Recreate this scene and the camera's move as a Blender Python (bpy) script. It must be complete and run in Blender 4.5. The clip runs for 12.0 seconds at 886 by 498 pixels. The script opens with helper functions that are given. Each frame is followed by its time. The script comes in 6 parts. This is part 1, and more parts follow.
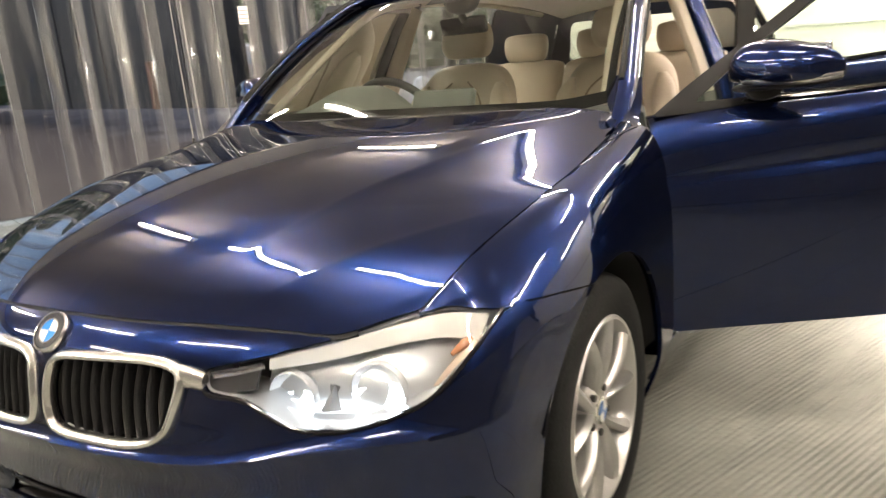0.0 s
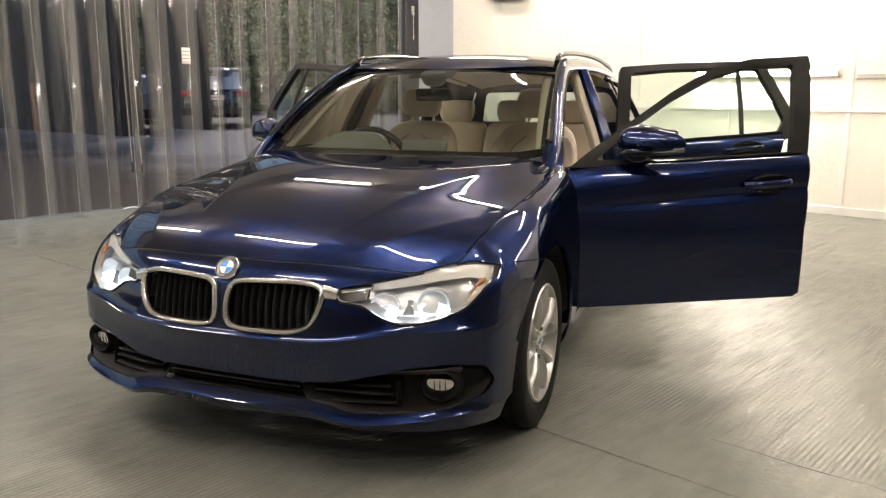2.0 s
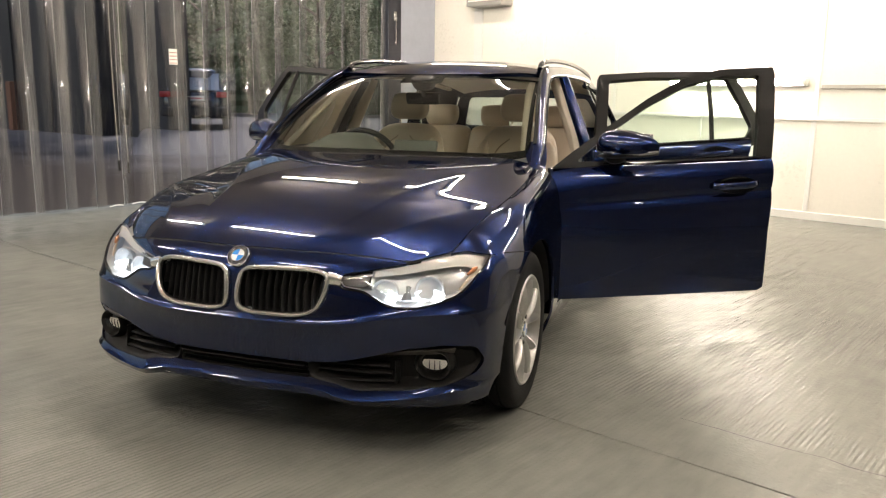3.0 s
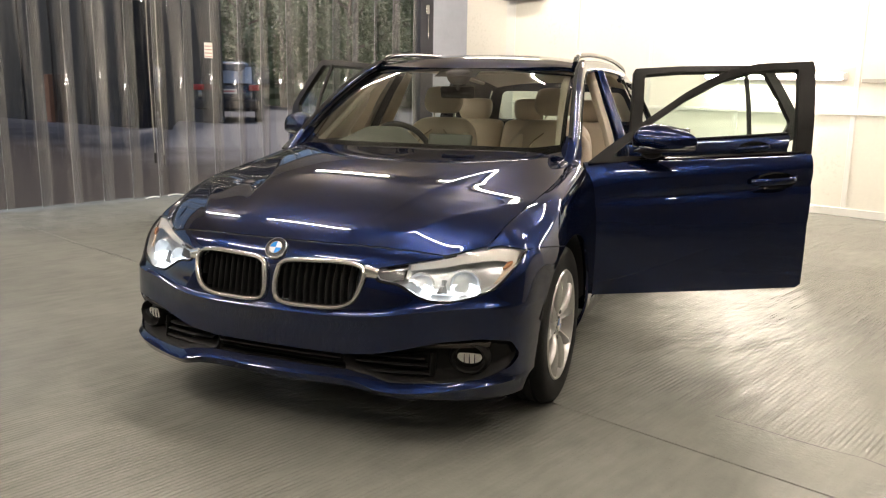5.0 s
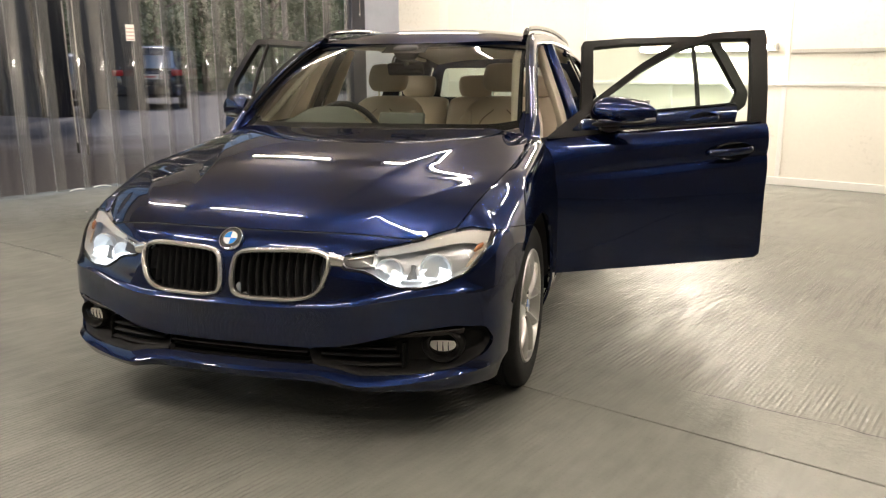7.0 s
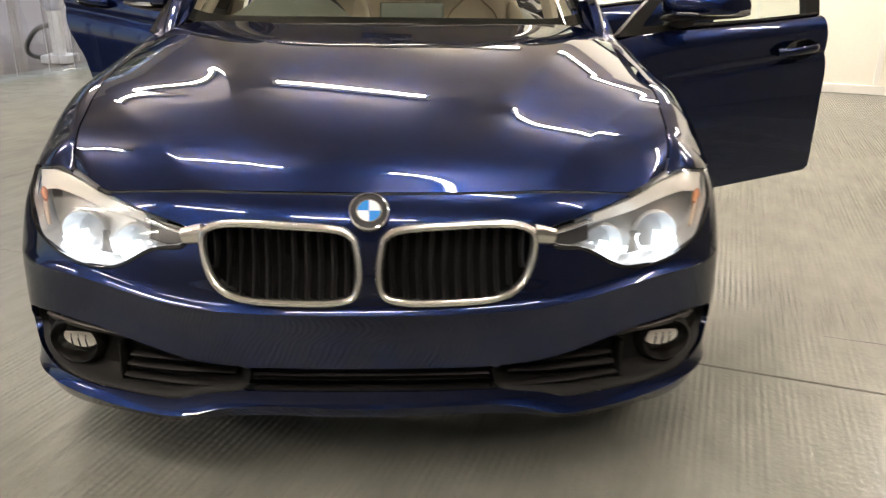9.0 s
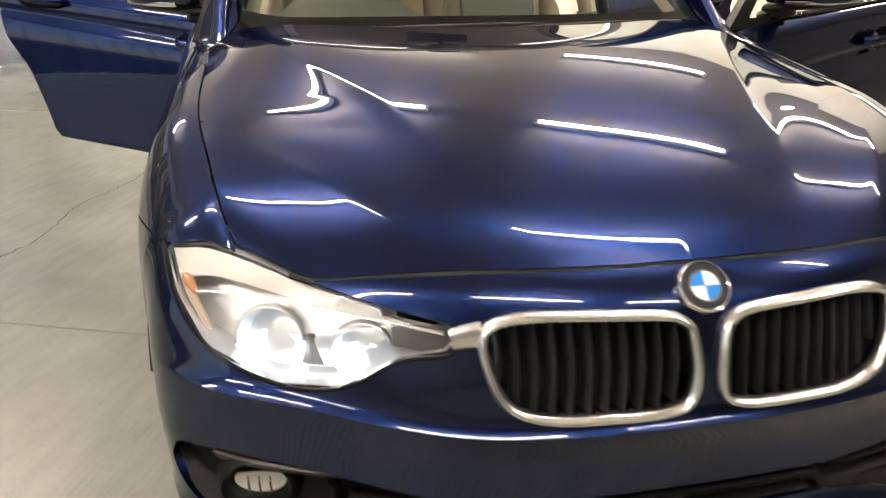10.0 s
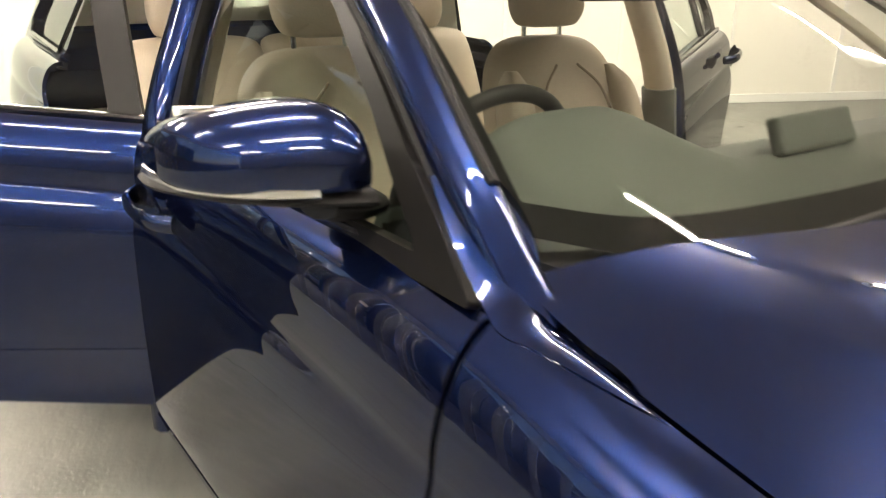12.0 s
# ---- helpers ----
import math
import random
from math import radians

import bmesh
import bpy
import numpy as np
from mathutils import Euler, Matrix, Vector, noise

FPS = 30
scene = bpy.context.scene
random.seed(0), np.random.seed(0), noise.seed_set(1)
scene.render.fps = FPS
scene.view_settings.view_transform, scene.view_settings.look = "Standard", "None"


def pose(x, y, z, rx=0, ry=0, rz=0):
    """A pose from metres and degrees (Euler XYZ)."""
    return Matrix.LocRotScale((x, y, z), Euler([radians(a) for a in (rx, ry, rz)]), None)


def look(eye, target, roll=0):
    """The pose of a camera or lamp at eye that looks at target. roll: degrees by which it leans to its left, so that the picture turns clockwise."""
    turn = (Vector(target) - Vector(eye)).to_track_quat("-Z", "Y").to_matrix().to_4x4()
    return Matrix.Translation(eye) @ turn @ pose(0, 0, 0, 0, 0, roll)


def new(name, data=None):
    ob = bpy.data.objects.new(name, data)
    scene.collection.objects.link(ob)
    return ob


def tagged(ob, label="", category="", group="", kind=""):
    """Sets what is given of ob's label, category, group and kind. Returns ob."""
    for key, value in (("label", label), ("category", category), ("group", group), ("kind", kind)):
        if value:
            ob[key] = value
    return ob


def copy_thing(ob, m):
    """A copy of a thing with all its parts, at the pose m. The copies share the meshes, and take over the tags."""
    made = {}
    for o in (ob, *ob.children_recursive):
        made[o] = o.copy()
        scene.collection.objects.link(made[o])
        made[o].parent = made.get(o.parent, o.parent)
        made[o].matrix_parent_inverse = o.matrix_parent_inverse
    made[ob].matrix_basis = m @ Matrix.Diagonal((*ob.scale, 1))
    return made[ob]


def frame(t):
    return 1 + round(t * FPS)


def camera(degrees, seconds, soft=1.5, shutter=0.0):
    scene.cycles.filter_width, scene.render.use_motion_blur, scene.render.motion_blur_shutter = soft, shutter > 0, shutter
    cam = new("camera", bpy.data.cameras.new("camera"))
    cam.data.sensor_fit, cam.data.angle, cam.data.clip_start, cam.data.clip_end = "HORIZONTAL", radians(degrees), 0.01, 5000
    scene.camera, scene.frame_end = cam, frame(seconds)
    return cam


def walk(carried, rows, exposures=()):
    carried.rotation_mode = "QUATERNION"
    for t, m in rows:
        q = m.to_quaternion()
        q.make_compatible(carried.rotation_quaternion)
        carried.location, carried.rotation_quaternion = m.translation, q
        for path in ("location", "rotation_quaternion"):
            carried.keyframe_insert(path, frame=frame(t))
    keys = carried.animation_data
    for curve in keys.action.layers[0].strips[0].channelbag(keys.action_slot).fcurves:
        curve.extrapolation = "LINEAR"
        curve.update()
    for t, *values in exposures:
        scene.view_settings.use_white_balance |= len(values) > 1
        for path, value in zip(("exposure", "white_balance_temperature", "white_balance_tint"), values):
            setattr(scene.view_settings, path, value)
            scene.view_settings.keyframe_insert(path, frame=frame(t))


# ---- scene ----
cam = camera(58.54, 12.0, 1.2, 0.3)
PATH = [
    (0, 1.423, -0.813, 1.169, 75.58, 5.03, 29.78),
    (0.5, 1.481, -1.199, 1.207, 76.39, -0.67, 24.96),
    (1, 1.519, -1.508, 1.240, 79.69, 0.23, 24.37),
    (1.5, 1.503, -1.777, 1.240, 79.14, -0.52, 23.98),
    (2, 1.534, -2.009, 1.253, 78.70, 0.01, 21.13),
    (2.5, 1.563, -2.171, 1.255, 78.85, -0.86, 19.67),
    (3, 1.552, -2.247, 1.252, 79.01, -0.79, 19.46),
    (5, 1.532, -2.263, 1.255, 78.51, -0.88, 21.60),
    (5.5, 1.517, -2.259, 1.240, 78.34, -1.00, 21.04),
    (6, 1.523, -2.253, 1.249, 78.03, -0.80, 20.73),
    (6.5, 1.503, -2.238, 1.250, 77.75, 0.27, 19.02),
    (7, 1.375, -2.176, 1.232, 77.20, 0.33, 16.37),
    (7.2, 1.287, -2.125, 1.223, 76.73, 0.20, 14.75),
    (8.8, 0.235, -1.588, 1.195, 70.12, -0.56, -0.54),
    (9, 0.087, -1.478, 1.180, 69.80, -0.78, -2.08),
    (9.5, -0.283, -1.240, 1.174, 69.44, -0.27, -5.39),
    (10, -0.615, -0.931, 1.176, 68.91, -0.29, -12.28),
    (10.5, -0.865, -0.561, 1.172, 69.15, -1.22, -15.94),
    (11, -1.083, -0.214, 1.162, 70.77, -2.61, -20.35),
    (11.5, -1.201, 0.213, 1.228, 70.11, -0.30, -28.92),
    (12, -1.267, 0.733, 1.267, 70.24, -0.57, -35.13),
]
walk(cam, [(t, pose(x, y, z, rx, ry, rz)) for t, x, y, z, rx, ry, rz in PATH],
     [(0.0, 0.82), (0.5, 0.56), (1.0, 0.25), (1.6, 0.05), (7.2, 0.05), (9.0, 0.36), (10.0, 0.52), (11.0, 0.5), (11.5, 0.66), (12.0, 0.92)])

# -- place --
# ---------- world and large lights ----------
world = bpy.data.worlds.new("world")
world.use_nodes = True
scene.world = world
wn = world.node_tree
sky = wn.nodes.new("ShaderNodeTexSky")
sky.sky_type = "NISHITA"
sky.sun_disc = False
sky.sun_elevation, sky.sun_rotation = radians(38), radians(200)
wn.links.new(sky.outputs[0], wn.nodes["Background"].inputs[0])
wn.nodes["Background"].inputs[1].default_value = 0.19
sun = new("sun", bpy.data.lights.new("sun", "SUN"))
sun.data.energy, sun.data.angle, sun.data.color = 3.6, radians(12), (0.97, 0.97, 1.0)
sun.matrix_world = look((-20, 30, 30), (-12, 12, 0))
TUBE_POWER = 208.0
scene.view_settings.exposure = 0.0

# ---------- materials ----------


def mat(name, color=(0.5, 0.5, 0.5), rough=0.5, metal=0.0, **kw):
    m = bpy.data.materials.new(name)
    m.use_nodes = True
    b = m.node_tree.nodes["Principled BSDF"]
    b.inputs["Base Color"].default_value = (*color, 1)
    b.inputs["Roughness"].default_value = rough
    b.inputs["Metallic"].default_value = metal
    for k, v in kw.items():
        b.inputs[k.replace("_", " ")].default_value = v
    return m


def grain(m, scale=40.0, amount=0.15, bump=0.0, rough=0.0, big=3.0, spread=0.5, stretch=(1, 1, 1)):
    """Two scales of variation in colour, gloss and relief."""
    nt = m.node_tree
    b = nt.nodes["Principled BSDF"]
    base = tuple(b.inputs["Base Color"].default_value)
    co = nt.nodes.new("ShaderNodeTexCoord")
    mp = nt.nodes.new("ShaderNodeMapping")
    mp.inputs["Scale"].default_value = stretch
    nt.links.new(co.outputs["Object"], mp.inputs[0])
    fine, wide = nt.nodes.new("ShaderNodeTexNoise"), nt.nodes.new("ShaderNodeTexNoise")
    fine.inputs["Scale"].default_value, wide.inputs["Scale"].default_value = scale, big
    fine.inputs["Detail"].default_value = wide.inputs["Detail"].default_value = 5
    for n in (fine, wide):
        nt.links.new(mp.outputs[0], n.inputs["Vector"])
    mix = nt.nodes.new("ShaderNodeMix")
    mix.data_type = "FLOAT"
    mix.inputs[0].default_value = spread
    nt.links.new(fine.outputs[0], mix.inputs[2])
    nt.links.new(wide.outputs[0], mix.inputs[3])
    ramp = nt.nodes.new("ShaderNodeValToRGB")
    ramp.color_ramp.elements[0].position, ramp.color_ramp.elements[1].position = 0.3, 0.7
    ramp.color_ramp.elements[0].color = (*[c * (1 - amount) for c in base[:3]], 1)
    ramp.color_ramp.elements[1].color = (*[min(1, c * (1 + amount)) for c in base[:3]], 1)
    nt.links.new(mix.outputs[0], ramp.inputs[0])
    nt.links.new(ramp.outputs[0], b.inputs["Base Color"])
    if bump:
        bp = nt.nodes.new("ShaderNodeBump")
        bp.inputs["Strength"].default_value, bp.inputs["Distance"].default_value = bump, 0.005
        nt.links.new(fine.outputs[0], bp.inputs["Height"])
        nt.links.new(bp.outputs[0], b.inputs["Normal"])
    if rough:
        r0 = b.inputs["Roughness"].default_value
        mr = nt.nodes.new("ShaderNodeMapRange")
        mr.inputs[3].default_value, mr.inputs[4].default_value = max(0, r0 - rough), r0 + rough
        mr.inputs[1].default_value, mr.inputs[2].default_value = 0.3, 0.7
        nt.links.new(mix.outputs[0], mr.inputs[0])
        nt.links.new(mr.outputs[0], b.inputs["Roughness"])
    return m


def emit(name, color, power):
    m = mat(name, (0.8, 0.8, 0.8), 0.4)
    b = m.node_tree.nodes["Principled BSDF"]
    b.inputs["Emission Color"].default_value = (*color, 1)
    b.inputs["Emission Strength"].default_value = power
    return m


def glass(name, tint=(1, 1, 1), gloss=0.08, haze=0.0):
    """Thin clear sheet: light passes straight, with a mirror's share at grazing angles."""
    m = bpy.data.materials.new(name)
    m.use_nodes = True
    nt = m.node_tree
    nt.nodes.remove(nt.nodes["Principled BSDF"])
    tr, gl, mx, fr = (nt.nodes.new("ShaderNode" + k) for k in ("BsdfTransparent", "BsdfGlossy", "MixShader", "Fresnel"))
    tr.inputs[0].default_value = (*tint, 1)
    gl.inputs["Roughness"].default_value = gloss
    fr.inputs[0].default_value = 1.5
    nt.links.new(fr.outputs[0], mx.inputs[0])
    nt.links.new(tr.outputs[0], mx.inputs[1])
    nt.links.new(gl.outputs[0], mx.inputs[2])
    last = mx
    if haze:
        df, m2 = nt.nodes.new("ShaderNodeBsdfDiffuse"), nt.nodes.new("ShaderNodeMixShader")
        df.inputs[0].default_value = (0.7, 0.7, 0.68, 1)
        m2.inputs[0].default_value = haze
        nt.links.new(mx.outputs[0], m2.inputs[1])
        nt.links.new(df.outputs[0], m2.inputs[2])
        last = m2
    nt.links.new(last.outputs[0], nt.nodes["Material Output"].inputs[0])
    return m


def car_paint():
    """Dark blue base, blue metal flake and a clear coat."""
    m = bpy.data.materials.new("blue_paint")
    m.use_nodes = True
    nt = m.node_tree
    nt.nodes.remove(nt.nodes["Principled BSDF"])
    df, fl, cc, m1, m2, fr = (nt.nodes.new("ShaderNode" + k) for k in ("BsdfDiffuse", "BsdfGlossy", "BsdfGlossy", "MixShader", "MixShader", "Fresnel"))
    df.inputs[0].default_value = (0.0011, 0.0017, 0.0062, 1)
    fl.inputs[0].default_value = (0.0058, 0.0185, 0.088, 1)
    fl.inputs["Roughness"].default_value = 0.27
    cc.inputs[0].default_value = (1, 1, 1, 1)
    cc.inputs["Roughness"].default_value = 0.012
    fr.inputs[0].default_value = 1.48
    lw, fade = nt.nodes.new("ShaderNodeLayerWeight"), nt.nodes.new("ShaderNodeMapRange")
    fade.inputs[1].default_value, fade.inputs[2].default_value, fade.inputs[3].default_value, fade.inputs[4].default_value = 0.35, 0.85, 0.62, 0.12
    nt.links.new(lw.outputs["Facing"], fade.inputs[0])
    nt.links.new(fade.outputs[0], m1.inputs[0])
    co, vo, bp = (nt.nodes.new("ShaderNode" + k) for k in ("TexCoord", "TexVoronoi", "Bump"))
    vo.inputs["Scale"].default_value = 900
    bp.inputs["Strength"].default_value, bp.inputs["Distance"].default_value = 0.10, 0.002
    nt.links.new(co.outputs["Object"], vo.inputs["Vector"])
    nt.links.new(vo.outputs["Color"], bp.inputs["Height"])
    nt.links.new(bp.outputs[0], fl.inputs["Normal"])
    nt.links.new(df.outputs[0], m1.inputs[1])
    nt.links.new(fl.outputs[0], m1.inputs[2])
    nt.links.new(fr.outputs[0], m2.inputs[0])
    nt.links.new(m1.outputs[0], m2.inputs[1])
    nt.links.new(cc.outputs[0], m2.inputs[2])
    nt.links.new(m2.outputs[0], nt.nodes["Material Output"].inputs[0])
    return m


PAINT = car_paint()
GAP = mat("black_gap", (0.004, 0.004, 0.004), 0.8)
BLACK = grain(mat("black_plastic", (0.014, 0.0135, 0.013), 0.55, Specular_IOR_Level=0.35), 400, 0.3, 0.15)
GLOSSBLACK = mat("gloss_black", (0.006, 0.006, 0.007), 0.12)
FRAMEBLACK = grain(mat("satin_black_frame", (0.004, 0.0035, 0.003), 0.42, Specular_IOR_Level=0.22), 300, 0.2, 0.05)
CHROME = mat("chrome", (0.82, 0.82, 0.80), 0.10, 1.0)
SLAT = mat("grille_slat", (0.016, 0.016, 0.017), 0.28)
SATIN = mat("satin_chrome", (0.80, 0.79, 0.76), 0.22, 1.0)
ALLOY = grain(mat("silver_alloy", (0.62, 0.61, 0.59), 0.32, 0.85), 120, 0.05)
RUBBER = grain(mat("tyre_rubber", (0.009, 0.009, 0.009), 0.7, Specular_IOR_Level=0.2), 120, 0.4, 0.3)
DISC = mat("brake_disc", (0.14, 0.135, 0.13), 0.4, 1.0)
WINDSCREEN = glass("windscreen_glass", (0.75, 0.79, 0.74), 0.0)
SIDEGLASS = glass("side_glass", (0.80, 0.88, 0.83), 0.0)
LENS = glass("lamp_lens", (0.95, 0.96, 0.97), 0.0)
BEIGE = grain(mat("beige_leather", (0.46, 0.385, 0.295), 0.5), 260, 0.10, 0.12, 0.08)
BEIGETRIM = grain(mat("beige_trim", (0.57, 0.50, 0.40), 0.65), 300, 0.08, 0.1)
HEADLINER = grain(mat("headliner_cloth", (0.55, 0.50, 0.42), 0.9), 400, 0.08, 0.1)
DASH = grain(mat("grey_dash", (0.105, 0.113, 0.098), 0.6), 500, 0.2, 0.2)
WHITEWALL = grain(mat("white_wall_panel", (0.80, 0.77, 0.69), 0.30), 30, 0.03, 0.004, 0.05, 1.2)
CEIL = grain(mat("ceiling_panel", (0.39, 0.35, 0.315), 0.6), 20, 0.06)
GREYWALL = grain(mat("grey_wall", (0.17, 0.165, 0.16), 0.6), 20, 0.1)
TUBE = emit("tube_light", (1.0, 0.885, 0.76), TUBE_POWER)
WHITEMETAL = mat("white_enamel", (0.78, 0.77, 0.73), 0.35)
LAMPON = emit("lit_lamp", (0.86, 0.94, 1.0), 4.5)
LAMPGLOW = emit("lamp_glow", (0.88, 0.95, 1.0), 1.6)
HUBBLUE = mat("hub_blue", (0.06, 0.16, 0.42), 0.3)
AMBER = mat("amber_plastic", (0.40, 0.17, 0.08), 0.25)



def concrete():
    """Brushed painted concrete: ribs in patches, worn gloss, stains and scuffs."""
    m = mat("painted_concrete", (0.25, 0.245, 0.22), 0.35, Specular_IOR_Level=0.16)
    nt = m.node_tree
    b = nt.nodes["Principled BSDF"]
    N = lambda k: nt.nodes.new("ShaderNode" + k)
    co, rot = N("TexCoord"), N("Mapping")
    rot.inputs["Rotation"].default_value = (0, 0, radians(21.5))
    nt.links.new(co.outputs["Object"], rot.inputs[0])

    def noise_tex(scale, detail=4, sx=(1, 1, 1)):
        mp, n = N("Mapping"), N("TexNoise")
        mp.inputs["Scale"].default_value = sx
        n.inputs["Scale"].default_value, n.inputs["Detail"].default_value = scale, detail
        nt.links.new(rot.outputs[0], mp.inputs[0])
        nt.links.new(mp.outputs[0], n.inputs[0])
        return n.outputs[0]

    def remap(x, a, b_, c, d):
        r = N("MapRange")
        for i, v in zip((1, 2, 3, 4), (a, b_, c, d)):
            r.inputs[i].default_value = v
        nt.links.new(x, r.inputs[0])
        return r.outputs[0]

    def op(kind, x, y):
        o = N("Math")
        o.operation = kind
        for i, v in enumerate((x, y)):
            if isinstance(v, (int, float)):
                o.inputs[i].default_value = v
            else:
                nt.links.new(v, o.inputs[i])
        return o.outputs[0]

    wide, mid, fine = noise_tex(0.55, 2), noise_tex(5.0, 3), noise_tex(70.0, 3)
    streak = noise_tex(1.0, 3, (22, 5.0, 1))
    lump = noise_tex(38.0, 2)
    rib_mask = remap(noise_tex(0.7, 2), 0.36, 0.58, 0.15, 1.0)
    wave = N("TexWave")
    wave.bands_direction = "X"
    wave.inputs["Scale"].default_value, wave.inputs["Distortion"].default_value = 15.0, 0.9
    wave.inputs["Detail"].default_value, wave.inputs["Detail Scale"].default_value = 2.0, 2.5
    nt.links.new(rot.outputs[0], wave.inputs[0])
    sep = N("SeparateXYZ")
    nt.links.new(rot.outputs[0], sep.inputs[0])
    ribs = op("MULTIPLY", op("MULTIPLY", wave.outputs[1], rib_mask), op("MAXIMUM", op("MULTIPLY", remap(sep.outputs[0], -0.2, 0.9, 0.02, 1.0), remap(sep.outputs[1], 1.32, 1.50, 0.0, 1.0)), op("MULTIPLY", remap(sep.outputs[0], 0.3, 1.2, 0.55, 0.06), remap(sep.outputs[0], -1.5, -0.8, 0.02, 1.0))))
    speck = remap(noise_tex(160.0, 2), 0.66, 0.74, 0.0, 1.0)
    tone = op("ADD", op("ADD", op("MULTIPLY", wide, 0.45), op("MULTIPLY", mid, 0.25)), op("MULTIPLY", streak, 0.3))
    ramp = N("ValToRGB")
    el = ramp.color_ramp.elements
    el[0].position, el[0].color = 0.22, (0.124, 0.130, 0.115, 1)
    el[1].position, el[1].color = 0.78, (0.272, 0.272, 0.240, 1)
    nt.links.new(tone, ramp.inputs[0])
    mix = N("Mix")
    mix.data_type = "RGBA"
    mix.inputs[7].default_value = (0.10, 0.09, 0.08, 1)
    nt.links.new(op("MULTIPLY", speck, 0.6), mix.inputs[0])
    nt.links.new(ramp.outputs[0], mix.inputs[6])
    nt.links.new(mix.outputs[2], b.inputs["Base Color"])
    nt.links.new(remap(op("ADD", op("MULTIPLY", wide, 0.85), op("MULTIPLY", mid, 0.15)), 0.25, 0.75, 0.15, 0.27), b.inputs["Roughness"])
    h = op("ADD", op("ADD", op("MULTIPLY", ribs, op("MULTIPLY", remap(noise_tex(3.0, 4, (7, 0.9, 1)), 0.36, 0.62, 0.15, 1.0), 1.7)), op("MULTIPLY", streak, 0.15)), op("ADD", op("MULTIPLY", fine, 0.22), op("MULTIPLY", lump, op("MULTIPLY", op("MAXIMUM", remap(sep.outputs[1], 0.9, 1.25, 0.25, 1.0), remap(sep.outputs[0], 0.3, 1.2, 1.0, 0.25)), op("MULTIPLY", remap(sep.outputs[0], -1.6, -0.9, 0.35, 1.0), 0.38)))))
    bp = N("Bump")
    bp.inputs["Strength"].default_value, bp.inputs["Distance"].default_value = 0.7, 0.006
    nt.links.new(h, bp.inputs["Height"])
    nt.links.new(bp.outputs[0], b.inputs["Normal"])
    return m


FLOOR = concrete()

# ---------- geometry helpers ----------


def curve1(xs, ys):
    """Smooth curve through (x, y) knots, held level past the ends."""
    xs, ys = np.array(xs, float), np.array(ys, float)
    d = np.diff(ys) / np.diff(xs)
    m = np.concatenate([[d[0]], (d[1:] + d[:-1]) / 2, [d[-1]]])
    for i in range(1, len(xs) - 1):
        if d[i - 1] * d[i] <= 0:
            m[i] = 0

    def f(x):
        x = min(max(x, xs[0]), xs[-1])
        i = min(max(int(np.searchsorted(xs, x)) - 1, 0), len(xs) - 2)
        h = xs[i + 1] - xs[i]
        t = (x - xs[i]) / h
        return float(ys[i] * (1 + 2 * t) * (1 - t) ** 2 + h * m[i] * t * (1 - t) ** 2 + ys[i + 1] * t * t * (3 - 2 * t) + h * m[i + 1] * t * t * (t - 1))

    return f


def spline(pts, n=8, closed=False):
    """Points along a smooth curve through pts, n to a stretch."""
    p = [np.array(q, float) for q in pts]
    k, out = len(p), []
    for i in range(k if closed else k - 1):
        b, c = p[i], p[(i + 1) % k]
        a = p[i - 1] if (closed or i) else 2 * b - c
        d = p[(i + 2) % k] if (closed or i < k - 2) else 2 * c - b
        for s in range(n):
            t = s / n
            out.append(0.5 * (2 * b + (c - a) * t + (2 * a - 5 * b + 4 * c - d) * t * t + (3 * b - a - 3 * c + d) * t ** 3))
    if not closed:
        out.append(p[-1])
    return out


def sdf(poly):
    """Signed distance to a closed outline in the plane, positive inside."""
    a = np.array(poly, float)
    b = np.roll(a, -1, axis=0)
    e = b - a
    ee = (e * e).sum(1) + 1e-12

    def f(x, y):
        w = np.array((x, y)) - a
        t = np.clip((w * e).sum(1) / ee, 0, 1)
        d = math.sqrt((((w - e * t[:, None]) ** 2).sum(1)).min())
        cond = (a[:, 1] > y) != (b[:, 1] > y)
        with np.errstate(divide="ignore", invalid="ignore"):
            xi = a[:, 0] + (y - a[:, 1]) * e[:, 0] / np.where(e[:, 1] == 0, 1e-12, e[:, 1])
        return d if (np.count_nonzero(cond & (x < xi)) % 2) else -d

    return f


def rounded(poly, r=0.03, n=5):
    """A closed outline with its corners rounded."""
    out, k = [], len(poly)
    for i in range(k):
        p, a, b = (np.array(poly[j % k], float) for j in (i, i - 1, i + 1))
        ra = min(r, 0.45 * np.linalg.norm(a - p), 0.45 * np.linalg.norm(b - p))
        s, e = p + (a - p) / np.linalg.norm(a - p) * ra, p + (b - p) / np.linalg.norm(b - p) * ra
        for j in range(n + 1):
            t = j / n
            out.append((1 - t) ** 2 * s + 2 * t * (1 - t) * p + t * t * e)
    return out


